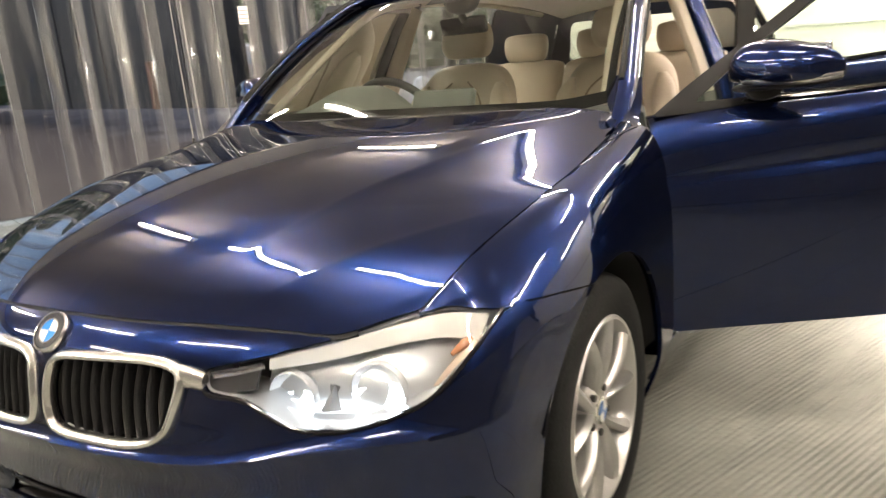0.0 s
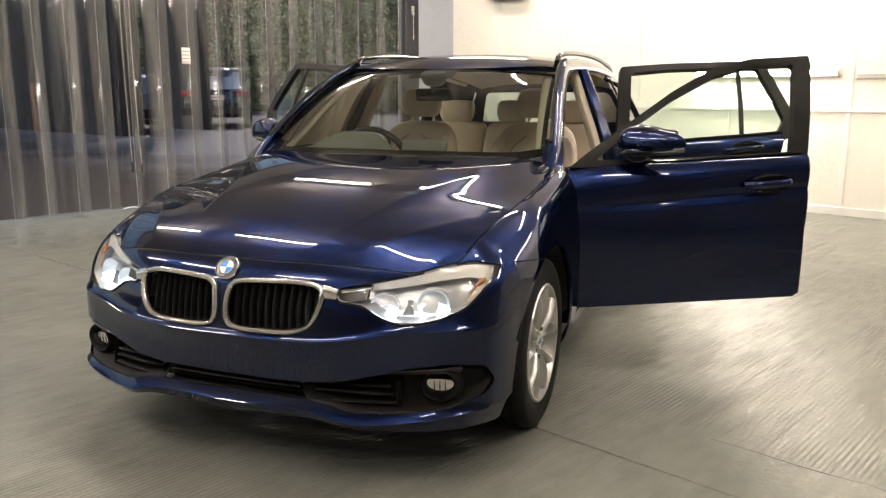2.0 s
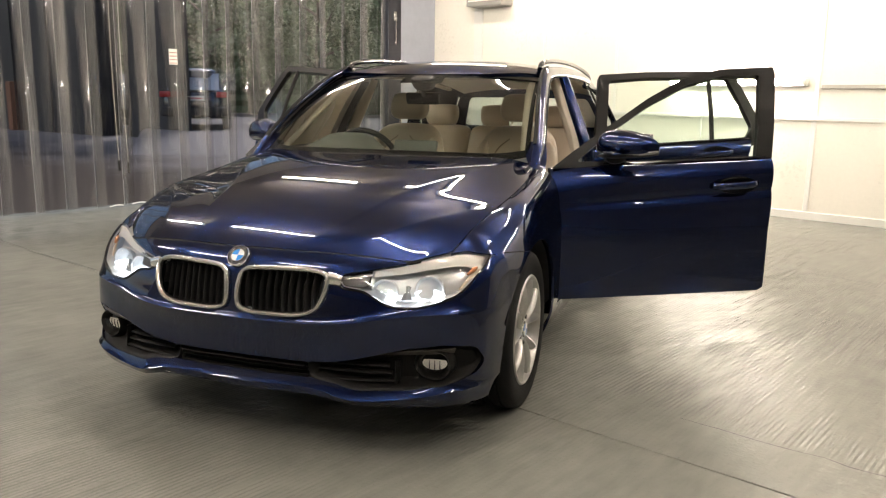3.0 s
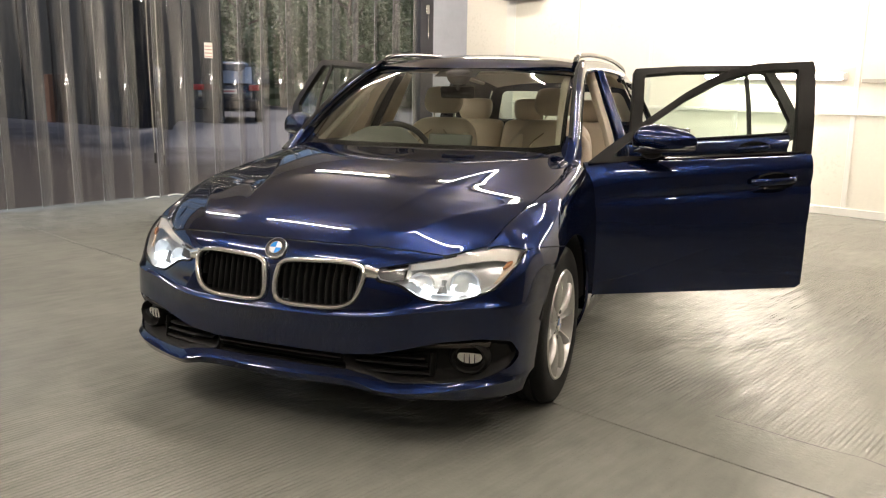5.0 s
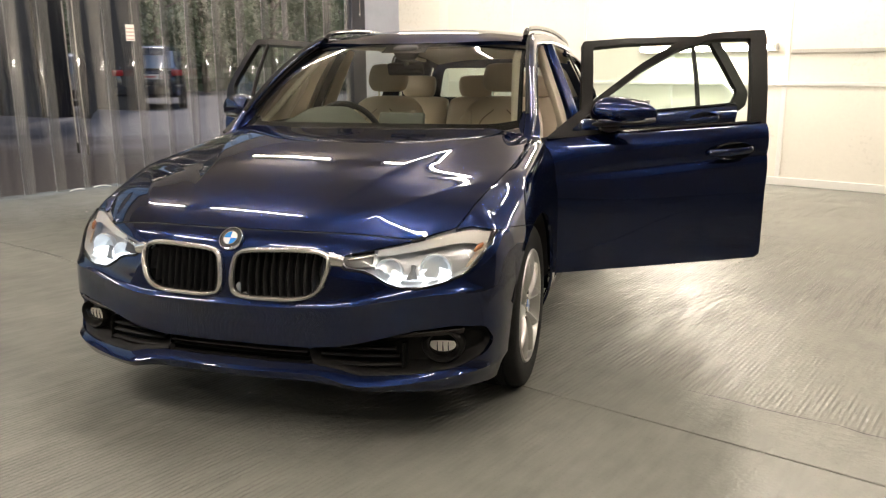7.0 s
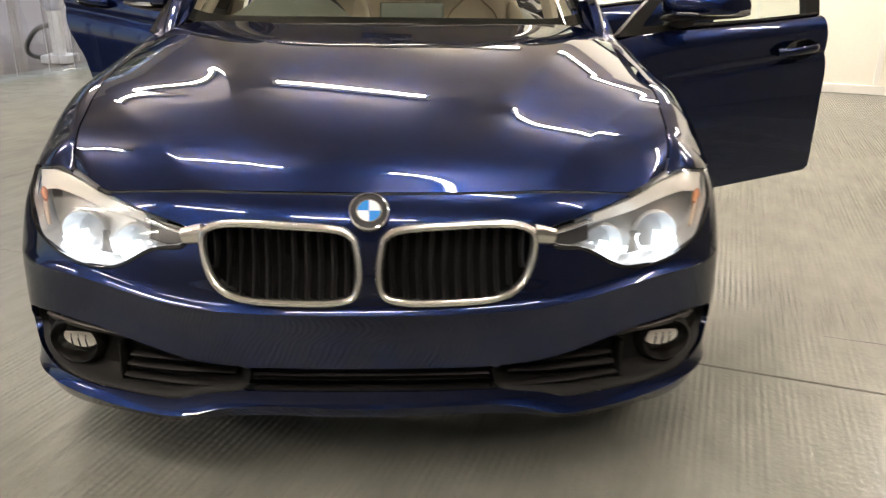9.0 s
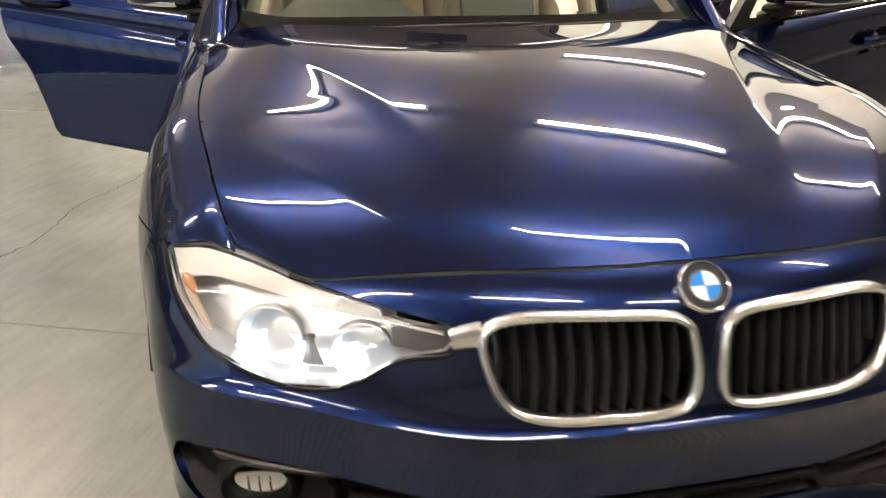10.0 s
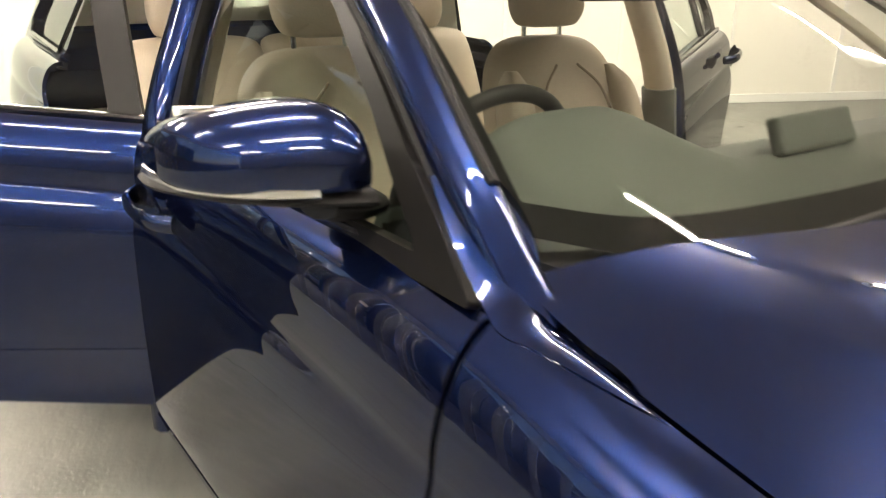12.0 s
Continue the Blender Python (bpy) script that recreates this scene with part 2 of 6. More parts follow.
def surf(fn, us, vs, keep=None, out=None, flip_x=False):
    """A bmesh of the surface fn(u, v), cut cleanly where keep(point) turns negative; out: a direction its faces turn to."""
    nu, nv = len(us), len(vs)
    P = [[np.array(fn(u, v), float) for v in vs] for u in us]
    bm = bmesh.new()
    cache = {}
    F = [[keep(P[i][j]) if keep else 1.0 for j in range(nv)] for i in range(nu)]

    def vert(key, p):
        if key not in cache:
            q = (-p[0], p[1], p[2]) if flip_x else p
            cache[key] = bm.verts.new(q)
        return cache[key]

    def cross(a, b):
        key = (min(a, b), max(a, b))
        if key in cache:
            return cache[key]
        (i, j), (k, l) = key
        lo, hi, fl, fh = 0.0, 1.0, F[i][j], F[k][l]
        for _ in range(7):
            t = lo + (hi - lo) * fl / (fl - fh)
            t = min(max(t, lo + 0.02 * (hi - lo)), hi - 0.02 * (hi - lo))
            p = np.array(fn(us[i] + (us[k] - us[i]) * t, vs[j] + (vs[l] - vs[j]) * t), float)
            f = keep(p)
            if abs(f) < 2e-4:
                break
            if (f > 0) == (fl > 0):
                lo, fl = t, f
            else:
                hi, fh = t, f
        return vert(key, p)

    for i in range(nu - 1):
        for j in range(nv - 1):
            c = [(i, j), (i + 1, j), (i + 1, j + 1), (i, j + 1)]
            s = [F[a][b] > 0 for a, b in c]
            if not any(s):
                continue
            vs_ = []
            for a in range(4):
                b = (a + 1) % 4
                if s[a]:
                    vs_.append(vert(c[a], P[c[a][0]][c[a][1]]))
                if s[a] != s[b]:
                    vs_.append(cross(c[a], c[b]))
            u = []
            for v in vs_:
                if v not in u:
                    u.append(v)
            if len(u) > 2:
                try:
                    bm.faces.new(u)
                except ValueError:
                    pass
    bmesh.ops.remove_doubles(bm, verts=bm.verts, dist=2e-4)
    bm.normal_update()
    if out is not None:
        o = Vector((-out[0], out[1], out[2]) if flip_x else out)
        if sum(f.normal.dot(o) * f.calc_area() for f in bm.faces) < 0:
            bmesh.ops.reverse_faces(bm, faces=bm.faces)
    return bm


def tube(pts, rad, n=10, bm=None, cap=True, up=(0, 0, 1)):
    """A rod along pts; rad: one radius, (side, up) radii, or a function of the way along."""
    bm = bm or bmesh.new()
    pts = [Vector(p) for p in pts]
    rings = []
    for i, p in enumerate(pts):
        t = (pts[min(i + 1, len(pts) - 1)] - pts[max(i - 1, 0)]).normalized()
        s = t.cross(Vector(up))
        if s.length < 1e-4:
            s = t.cross(Vector((1, 0, 0)))
        s.normalize()
        w = s.cross(t).normalized()
        r = rad(i / (len(pts) - 1)) if callable(rad) else rad
        a, b = r if isinstance(r, tuple) else (r, r)
        rings.append([bm.verts.new(p + s * (a * math.cos(k * math.tau / n)) + w * (b * math.sin(k * math.tau / n))) for k in range(n)])
    for q, r in zip(rings, rings[1:]):
        for k in range(n):
            bm.faces.new((q[k], r[k], r[(k + 1) % n], q[(k + 1) % n]))
    if cap:
        bm.faces.new(rings[0])
        bm.faces.new(rings[-1][::-1])
    bm.normal_update()
    return bm


def ring(pts, rad, n=8, bm=None, up=(0, -1, 0)):
    """A closed rod."""
    bm = bm or bmesh.new()
    pts = [Vector(p) for p in pts]
    k = len(pts)
    rings = []
    for i, p in enumerate(pts):
        t = (pts[(i + 1) % k] - pts[i - 1]).normalized()
        s = t.cross(Vector(up)).normalized()
        w = s.cross(t).normalized()
        a, b = rad if isinstance(rad, tuple) else (rad, rad)
        rings.append([bm.verts.new(p + s * (a * math.cos(j * math.tau / n)) + w * (b * math.sin(j * math.tau / n))) for j in range(n)])
    for i in range(k):
        q, r = rings[i], rings[(i + 1) % k]
        for j in range(n):
            bm.faces.new((q[j], q[(j + 1) % n], r[(j + 1) % n], r[j]))
    bmesh.ops.recalc_face_normals(bm, faces=bm.faces)
    return bm


def box(x0, x1, y0, y1, z0, z1, bevel=0.0, seg=2, bm=None):
    own = bm or bmesh.new()
    b = bmesh.new() if bm else own
    g = bmesh.ops.create_cube(b, size=1)
    for v in g["verts"]:
        v.co = Vector(((x0 + x1) / 2 + v.co.x * (x1 - x0), (y0 + y1) / 2 + v.co.y * (y1 - y0), (z0 + z1) / 2 + v.co.z * (z1 - z0)))
    if bevel:
        bmesh.ops.bevel(b, geom=b.edges[:], offset=bevel, segments=seg, profile=0.6, affect="EDGES")
    if bm:
        me = bpy.data.meshes.new("t")
        b.to_mesh(me)
        b.free()
        own.from_mesh(me)
        bpy.data.meshes.remove(me)
    return own


def lathe(profile, n=48, axis="x"):
    """A turned solid: profile of (along, radius) round the axis x, y or z."""
    bm = bmesh.new()
    rings = []
    for a, r in profile:
        row = []
        for k in range(n):
            c, s = r * math.cos(k * math.tau / n), r * math.sin(k * math.tau / n)
            row.append(bm.verts.new({"x": (a, c, s), "y": (c, a, s), "z": (c, s, a)}[axis]))
        rings.append(row)
    for q, r in zip(rings, rings[1:]):
        for k in range(n):
            bm.faces.new((q[k], q[(k + 1) % n], r[(k + 1) % n], r[k]))
    bmesh.ops.remove_doubles(bm, verts=bm.verts, dist=1e-5)
    bmesh.ops.recalc_face_normals(bm, faces=bm.faces)
    return bm


def slab(poly, z0, z1, bevel=0.0):
    """An upright prism over a flat outline."""
    bm = bmesh.new()
    f = bm.faces.new([bm.verts.new((*p, z0)) for p in poly])
    g = bmesh.ops.extrude_face_region(bm, geom=[f])
    for v in g["geom"]:
        if isinstance(v, bmesh.types.BMVert):
            v.co.z = z1
    bmesh.ops.recalc_face_normals(bm, faces=bm.faces)
    if bevel:
        bmesh.ops.bevel(bm, geom=bm.edges[:], offset=bevel, segments=2, profile=0.6, affect="EDGES")
    return bm


def part(name, bm, material, parent=None, label="", smooth=True, thick=0.0, angle=40):
    """Links bm as one mesh object, under a thing or a part."""
    me = bpy.data.meshes.new(name)
    if smooth:
        for f in bm.faces:
            f.smooth = True
        lim = radians(angle)
        for e in bm.edges:
            if len(e.link_faces) == 1 or len(e.link_faces) == 2 and e.calc_face_angle(0) > lim:
                e.smooth = False
    bm.to_mesh(me)
    bm.free()
    me.materials.append(material)
    ob = new(name, me)
    if thick:
        s = ob.modifiers.new("thickness", "SOLIDIFY")
        s.thickness, s.offset = thick, -1
    if parent:
        ob.parent = parent
    if label:
        tagged(ob, label)
    return ob


def turned(bm, m):
    bmesh.ops.transform(bm, matrix=m, verts=bm.verts)
    return bm


def span(a, b, n):
    return [a + (b - a) * i / n for i in range(n + 1)]


# ---------- the room ----------
# The room is turned against the car: U runs along the white wall, V towards it.
ROOM = radians(-23.5)


def room(u, v, z=0.0):
    return Vector((u * math.cos(ROOM) - v * math.sin(ROOM), u * math.sin(ROOM) + v * math.cos(ROOM), z))


ROOM_M = Matrix.Rotation(ROOM, 4, "Z")
U0, U1, V0, V1, HIGH = -6.12, 7.0, -6.5, 7.36, 3.3



def structure(name, bm, material, label, smooth=False, **kw):
    return tagged(part(name, turned(bm, ROOM_M), material, None, smooth=smooth, **kw), label, kind="structure")


# floor: concrete bays with sawn joints
floor = tagged(new("floor"), "grey painted concrete floor in ribbed bays", kind="structure")
BAY_M = Matrix.Rotation(radians(-21.5), 4, "Z")
for va, vb in ((-8.0, 1.0), (1.0, 4.2), (4.2, 9.5)):
    for ua, ub in ((-6.30, 8.5),):
        part("bay", turned(box(ua + 0.0025, ub - 0.0025, va + 0.003, vb - 0.003, -0.12, 0.0, 0.003, 1), BAY_M), FLOOR, floor, smooth=False)
part("joint_filler", turned(box(U0 - 0.05, U1 + 0.1, V0 - 0.1, V1 + 0.1, -0.14, -0.010), ROOM_M), GAP, floor, smooth=False)


def crack(pts, width, seed):
    """A thin wandering crack in the floor."""
    r = random.Random(seed)
    line = [Vector((x, y, 0)) for x, y in spline(pts, 14)]
    line = [p + Vector((r.gauss(0, 0.006), r.gauss(0, 0.006), 0)) for p in line]
    bm = bmesh.new()
    rows = []
    for k, p in enumerate(line):
        t = (line[min(k + 1, len(line) - 1)] - line[max(k - 1, 0)]).normalized()
        n = Vector((-t.y, t.x, 0)) * width * r.uniform(0.4, 1.0)
        rows.append((bm.verts.new(p + n + Vector((0, 0, 0.0012))), bm.verts.new(p - n + Vector((0, 0, 0.0012)))))
    for a, b in zip(rows, rows[1:]):
        bm.faces.new((a[0], b[0], b[1], a[1]))
    bmesh.ops.recalc_face_normals(bm, faces=bm.faces)
    part("crack", bm, GAP, floor, smooth=False)


crack([(-1.72, 2.30), (-1.62, 2.50), (-1.55, 2.95), (-1.40, 3.25), (-1.27, 3.65)], 0.0045, 1)
crack([(-3.6, 2.47), (-3.3, 2.36), (-2.95, 2.25), (-2.6, 2.12)], 0.0045, 2)
crack([(-2.3, 2.6), (-2.1, 3.1), (-2.15, 3.6)], 0.002, 3)

for (ua, va), (ub, vb), seed in (((1.05, 1.35), (7.5, 1.40), 4), ((-0.6, 4.56), (6.0, 4.50), 5)):
    crack([tuple(BAY_M @ Vector((ua + (ub - ua) * k / 6, va + (vb - va) * k / 6, 0)))[:2] for k in range(7)], 0.003, seed)

structure("wall_far", box(U0 - 0.05, U1 + 0.2, V1, V1 + 0.15, 0, HIGH), WHITEWALL, "white insulated panel wall with horizontal trims")
structure("wall_side", box(U1, U1 + 0.15, V0, V1, 0, HIGH), GREYWALL, "plain dark grey wall")
structure("wall_near", box(U0 - 0.15, U1 + 0.15, V0 - 0.15, V0, 0, HIGH), GREYWALL, "plain grey wall")
structure("wall_curtain_head", box(U0 - 0.15, U0 + 0.05, V0, V1, 2.9, HIGH), GREYWALL, "plain wall above the strip curtain")
structure("ceiling", box(U0 - 0.15, U1 + 0.15, V0 - 0.15, V1 + 0.15, HIGH, HIGH + 0.15), CEIL, "plain pale ceiling")

# ---------- the car: measures ----------
car = tagged(new("car"), "dark blue metallic estate car with three open doors", "car")

AX_F, AX_R, HUB = 0.79, 3.60, 0.322
ARCH_R = 0.372
HLx = curve1([0.30, 0.321, 0.36, 0.45, 0.55, 0.65, 0.75, 0.9, 1.1, 1.3, 1.42], [0.674, 0.686, 0.702, 0.722, 0.737, 0.752, 0.762, 0.767, 0.764, 0.755, 0.748])
HLz = curve1([0.30, 0.321, 0.36, 0.45, 0.55, 0.65, 0.75, 0.9, 1.1, 1.3, 1.42], [0.703, 0.715, 0.739, 0.780, 0.806, 0.829, 0.848, 0.868, 0.896, 0.925, 0.945])
# side: widest, shoulder start, top edge
SX = curve1([0.40, 0.50, 0.62, 0.79, 1.0, 1.3, 1.8, 2.3, 2.9, 3.3, 3.6, 4.0, 4.3, 4.5], [0.848, 0.866, 0.880, 0.887, 0.885, 0.882, 0.892, 0.897, 0.902, 0.905, 0.905, 0.888, 0.850, 0.79])
STx = curve1([0.40, 0.45, 0.55, 0.65, 0.75, 0.9, 1.1, 1.3, 1.45, 1.8, 2.4, 3.2, 3.8, 4.2, 4.5], [0.708, 0.722, 0.737, 0.752, 0.762, 0.767, 0.764, 0.757, 0.775, 0.800, 0.805, 0.800, 0.785, 0.755, 0.70])
STz = curve1([0.40, 0.45, 0.55, 0.65, 0.75, 0.9, 1.1, 1.3, 1.45, 1.8, 2.4, 3.2, 3.8, 4.2, 4.5], [0.764, 0.780, 0.806, 0.829, 0.848, 0.868, 0.896, 0.925, 0.935, 0.940, 0.955, 0.975, 0.99, 0.99, 0.98])
SMz = curve1([0.40, 0.447, 0.52, 0.65, 0.9, 1.3, 1.8, 3.0, 4.5], [0.625, 0.614, 0.612, 0.635, 0.66, 0.66, 0.68, 0.71, 0.74])
CRz = curve1([0.9, 1.4, 2.2, 3.2, 4.5], [0.735, 0.757, 0.800, 0.845, 0.87])
CRa = curve1([0.7, 1.3, 1.8, 3.6, 4.5], [0.0, -0.008, -0.020, -0.020, -0.008])


SHOULDER = curve1([0.45, 0.50, 0.58, 0.75], [1.6, 1.35, 1.1, 0.8])


def side(y, v):
    """Body side: v from 0 at the sill to 1 at the hood line or belt."""
    xm, zm, xt, zt = SX(y), SMz(y), STx(y), STz(y)
    if v < 0.5:
        z = 0.165 + (zm - 0.165) * v / 0.5
        x = xm - 0.006 * ((z - 0.55) / 0.3) ** 2
        if z < 0.36:
            x -= 0.055 * ((0.36 - z) / 0.195) ** 2
    else:
        a = (v - 0.5) / 0.5 * math.pi / 2
        z = zm + (zt - zm) * math.sin(a) ** 0.9
        x = xt + (xm - 0.006 * ((zm - 0.55) / 0.3) ** 2 - xt) * max(0.0, math.cos(a)) ** SHOULDER(y)
    x += CRa(y) * (math.exp(-abs(z - CRz(y)) / (0.042 if z < CRz(y) else 0.06)) - 0.10) * (1 if z > 0.3 else 0)
    # flare round the wheels
    for ya in (AX_F, AX_R):
        d = math.hypot(y - ya, z - HUB) - ARCH_R
        x += 0.006 * math.exp(-(d / 0.045) ** 2)
    return (x, y, z)


def arches(p, grow=0.0):
    return min(math.hypot(p[1] - ya, p[2] - HUB) - ARCH_R - grow for ya in (AX_F, AX_R))


def glass_x(y, z):
    k = z - 0.93
    return 0.808 - 0.33 * k - 0.30 * k * k - 0.02 * max(0, y - 2.9) ** 2


# outlines of the doors in the side view
DOOR_F = rounded([(1.318, 1.0), (1.312, 0.62), (1.322, 0.315), (2.355, 0.322), (2.362, 0.62), (2.400, 1.0)], 0.022)
DOOR_R = rounded([(2.406, 1.0), (2.368, 0.62), (2.361, 0.322), (3.10, 0.345), (3.135, 0.46), (3.20, 0.62), (3.30, 0.74), (3.40, 1.0)], 0.022)
in_f, in_r = sdf(DOOR_F), sdf(DOOR_R)
HALF = 0.0025

YS = sorted(set([round(y, 4) for y in span(0.42, 4.45, 150)]))
VS = span(0, 0.5, 18)[:-1] + span(0.5, 1, 42)


def side_panel(keep, y0, y1, flip, n=None):
    ys = [y for y in YS if y0 - 0.03 <= y <= y1 + 0.03]
    return surf(side, ys, VS, keep, (1, 0, 0), flip)


def both(fn):
    for flip in (False, True):
        fn(flip)


def quarter(flip):
    k = lambda p: min(arches(p), -in_r(p[1], p[2]) - HALF, p[1] - 2.6, p[2] - 0.2)
    part("rear_quarter", side_panel(k, 2.55, 4.45, flip), PAINT, car, "dark blue rear side panel", thick=0.012)
    k2 = lambda p: min(arches(p), 0.309 - p[2], p[1] - 1.309, 3.25 - p[1])
    part("sill", surf(side, span(1.1, 3.3, 60), span(0, 0.30, 10), k2, (1, 0, 0), flip), PAINT, car, "dark blue sill under the doors", thick=0.02)


both(quarter)

# ---------- front bumper and nose ----------
NOSE = [
    (0.165, [(0, .085), (.2, .09), (.4, .10), (.58, .155), (.70, .22), (.77, .30), (.81, .38), (.825, .46)]),
    (0.215, [(0, .04), (.2, .045), (.4, .06), (.58, .115), (.70, .165), (.775, .245), (.82, .34), (.840, .46)]),
    (0.255, [(0, .024), (.2, .028), (.4, .045), (.58, .100), (.70, .155), (.785, .24), (.828, .34), (.848, .46)]),
    (0.33, [(0, .03), (.2, .034), (.4, .055), (.58, .105), (.705, .160), (.790, .236), (.834, .326), (.853, .46)]),
    (0.42, [(0, .02), (.2, .025), (.4, .055), (.58, .112), (.710, .170), (.798, .240), (.841, .328), (.855, .46)]),
    (0.50, [(0, .0), (.2, .008), (.4, .045), (.58, .112), (.712, .175), (.798, .247), (.841, .331), (.853, .46)]),
    (0.58, [(0, .005), (.2, .014), (.4, .055), (.58, .128), (.710, .196), (.792, .266), (.834, .339), (.848, .46)]),
    (0.64, [(0, .02), (.2, .03), (.4, .08), (.58, .16), (.697, .224), (.776, .286), (.822, .349), (.842, .46)]),
    (0.69, [(0, .045), (.2, .055), (.4, .11), (.57, .20), (.68, .262), (.755, .318), (.804, .376), (.834, .46)]),
    (0.72, [(0, .078), (.2, .088), (.38, .14), (.54, .225), (.65, .288), (.73, .338), (.782, .388), (.815, .47)]),
    (0.745, [(0, .13), (.2, .14), (.36, .18), (.5, .25), (.61, .31), (.69, .362), (.742, .408), (.785, .47)]),
]
NZ = [r[0] for r in NOSE]
NX = [curve1(NZ, [r[1][j][0] for r in NOSE]) for j in range(8)]
NY = [curve1(NZ, [r[1][j][1] for r in NOSE]) for j in range(8)]


def side_x(y, z):
    """Half width of the body side at a height."""
    lo, hi = 0.0, 1.0
    for _ in range(30):
        m = (lo + hi) / 2
        if side(y, m)[2] < z:
            lo = m
        else:
            hi = m
    return side(y, lo)[0]


# the lip under the intakes: its height and how far it stands out
LIP_C = curve1([0, 0.33, 0.39, 0.45, 0.55, 0.66, 0.76, 0.84, 0.87], [0.262, 0.260, 0.244, 0.236, 0.240, 0.254, 0.264, 0.262, 0.260])
LIP_A = curve1([0, 0.34, 0.43, 0.55, 0.75, 0.84, 0.87], [0.014, 0.015, 0.026, 0.026, 0.020, 0.008, 0.0])
ZN = span(0.166, 0.76, 24)
NX[7], NY[7] = curve1(ZN, [side_x(0.455, z) for z in ZN]), curve1([0, 1], [0.455, 0.455])


def ridge_z(x):
    """Height of the edge under the grilles and the headlamps."""
    k = min(1, max(0, (abs(x) - 0.3) / 0.4))
    return 0.497 + 0.035 * k * k * (3 - 2 * k)


def nose(s, z):
    """Front skin: s from 0 at the middle to 7 at the wheel arch."""
    a = abs(s)
    px = [f(z) for f in NX]
    py = [f(z) for f in NY]
    px, py = [-px[1]] + px + [2 * px[7] - px[6]], [py[1]] + py + [2 * py[7] - py[6]]
    i = min(int(a), 6)
    t = a - i
    h = []
    for q in (px, py):
        A, B, C, D = q[i:i + 4]
        h.append(0.5 * (2 * B + (C - A) * t + (2 * A - 5 * B + 4 * C - D) * t * t + (3 * B - A - 3 * C + D) * t ** 3))
    d = z - ridge_z(h[0])
    h[1] -= 0.018 * (math.exp(-d / 0.014) if d > 0 else math.exp(d / 0.050)) * min(1, max(0, (0.85 - h[0]) / 0.12))
    d = z - LIP_C(h[0])
    lip = LIP_A(h[0]) * (math.exp(-d / 0.020) if d > 0 else math.exp(d / 0.035))
    h[1] -= lip
    h[0] += 0.5 * lip * min(1, max(0, (h[0] - 0.55) / 0.2))
    return (math.copysign(h[0], s) if s else 0.0, h[1], z)




def on_nose(x, z, out=0.0):
    """The point of the front skin at width x and height z, pushed out by some metres."""
    lo, hi = 0.0, 7.0
    for _ in range(24):
        m = (lo + hi) / 2
        if nose(m, z)[0] < abs(x):
            lo = m
        else:
            hi = m
    s = (lo + hi) / 2
    p = np.array(nose(s, z))
    a, b = np.array(nose(min(7, s + .02), z)) - np.array(nose(max(0, s - .02), z)), np.array(nose(s, z + .004)) - np.array(nose(s, z - .004))
    n = np.cross(a, b)
    n = n / (np.linalg.norm(n) + 1e-9)
    if n[1] > 0:
        n = -n
    p = p + n * out
    return (p[0] if x >= 0 else -p[0], p[1], p[2])


KIDNEY = spline([(0.028, 0.640), (0.021, 0.590), (0.024, 0.548), (0.055, 0.523), (0.16, 0.520), (0.262, 0.524), (0.313, 0.552), (0.333, 0.600), (0.338, 0.638), (0.316, 0.662), (0.24, 0.671), (0.13, 0.669), (0.055, 0.663)], 3, True)
LAMP = rounded([(0.375, 0.655), (0.385, 0.622), (0.455, 0.610), (0.545, 0.558), (0.64, 0.555), (0.742, 0.590), (0.788, 0.650), (0.807, 0.701), (0.735, 0.718), (0.66, 0.708), (0.58, 0.689), (0.48, 0.672)], 0.014)
INTAKE = rounded([(-0.264, 0.352), (-0.276, 0.297), (0.276, 0.297), (0.264, 0.352)], 0.006)
FOGPOD = rounded([(0.262, 0.352), (0.274, 0.297), (0.37, 0.286), (0.43, 0.268), (0.60, 0.270), (0.735, 0.286), (0.806, 0.312), (0.826, 0.350), (0.806, 0.410), (0.72, 0.424), (0.60, 0.412), (0.48, 0.385), (0.38, 0.362)], 0.02)
in_kid, in_lamp, in_intake, in_pod = sdf(KIDNEY), sdf(LAMP), sdf(INTAKE), sdf(FOGPOD)
HOODF = curve1([0, 0.2, 0.36, 0.5, 0.58, 0.64, 0.70, 0.80, 0.815, 0.86], [0.7245, 0.7235, 0.717, 0.703, 0.692, 0.690, 0.690, 0.690, 0.700, 0.7005])


LIP_Z = curve1([0, 0.33, 0.38, 0.44, 0.53, 0.73, 0.9], [0.236, 0.234, 0.224, 0.209, 0.206, 0.200, 0.186])
SEAM_Z = curve1([0.40, 0.4475, 0.70], [0.702, 0.700, 0.668])


def bumper_keep(p):
    x = abs(p[0])
    return min(-in_kid(x, p[2]), -in_lamp(x, p[2]) - 0.002, -in_intake(p[0], p[2]), -in_pod(x, p[2]),
               HOODF(x) - p[2] - 0.0015, arches(p))


def joined(bm, more, gap=1e-4):
    """Adds another bmesh and closes the seam between the two."""
    me = bpy.data.meshes.new("t")
    more.to_mesh(me)
    more.free()
    bm.from_mesh(me)
    bpy.data.meshes.remove(me)
    bmesh.ops.remove_doubles(bm, verts=bm.verts, dist=gap)
    return bm


NOSE_X = {}


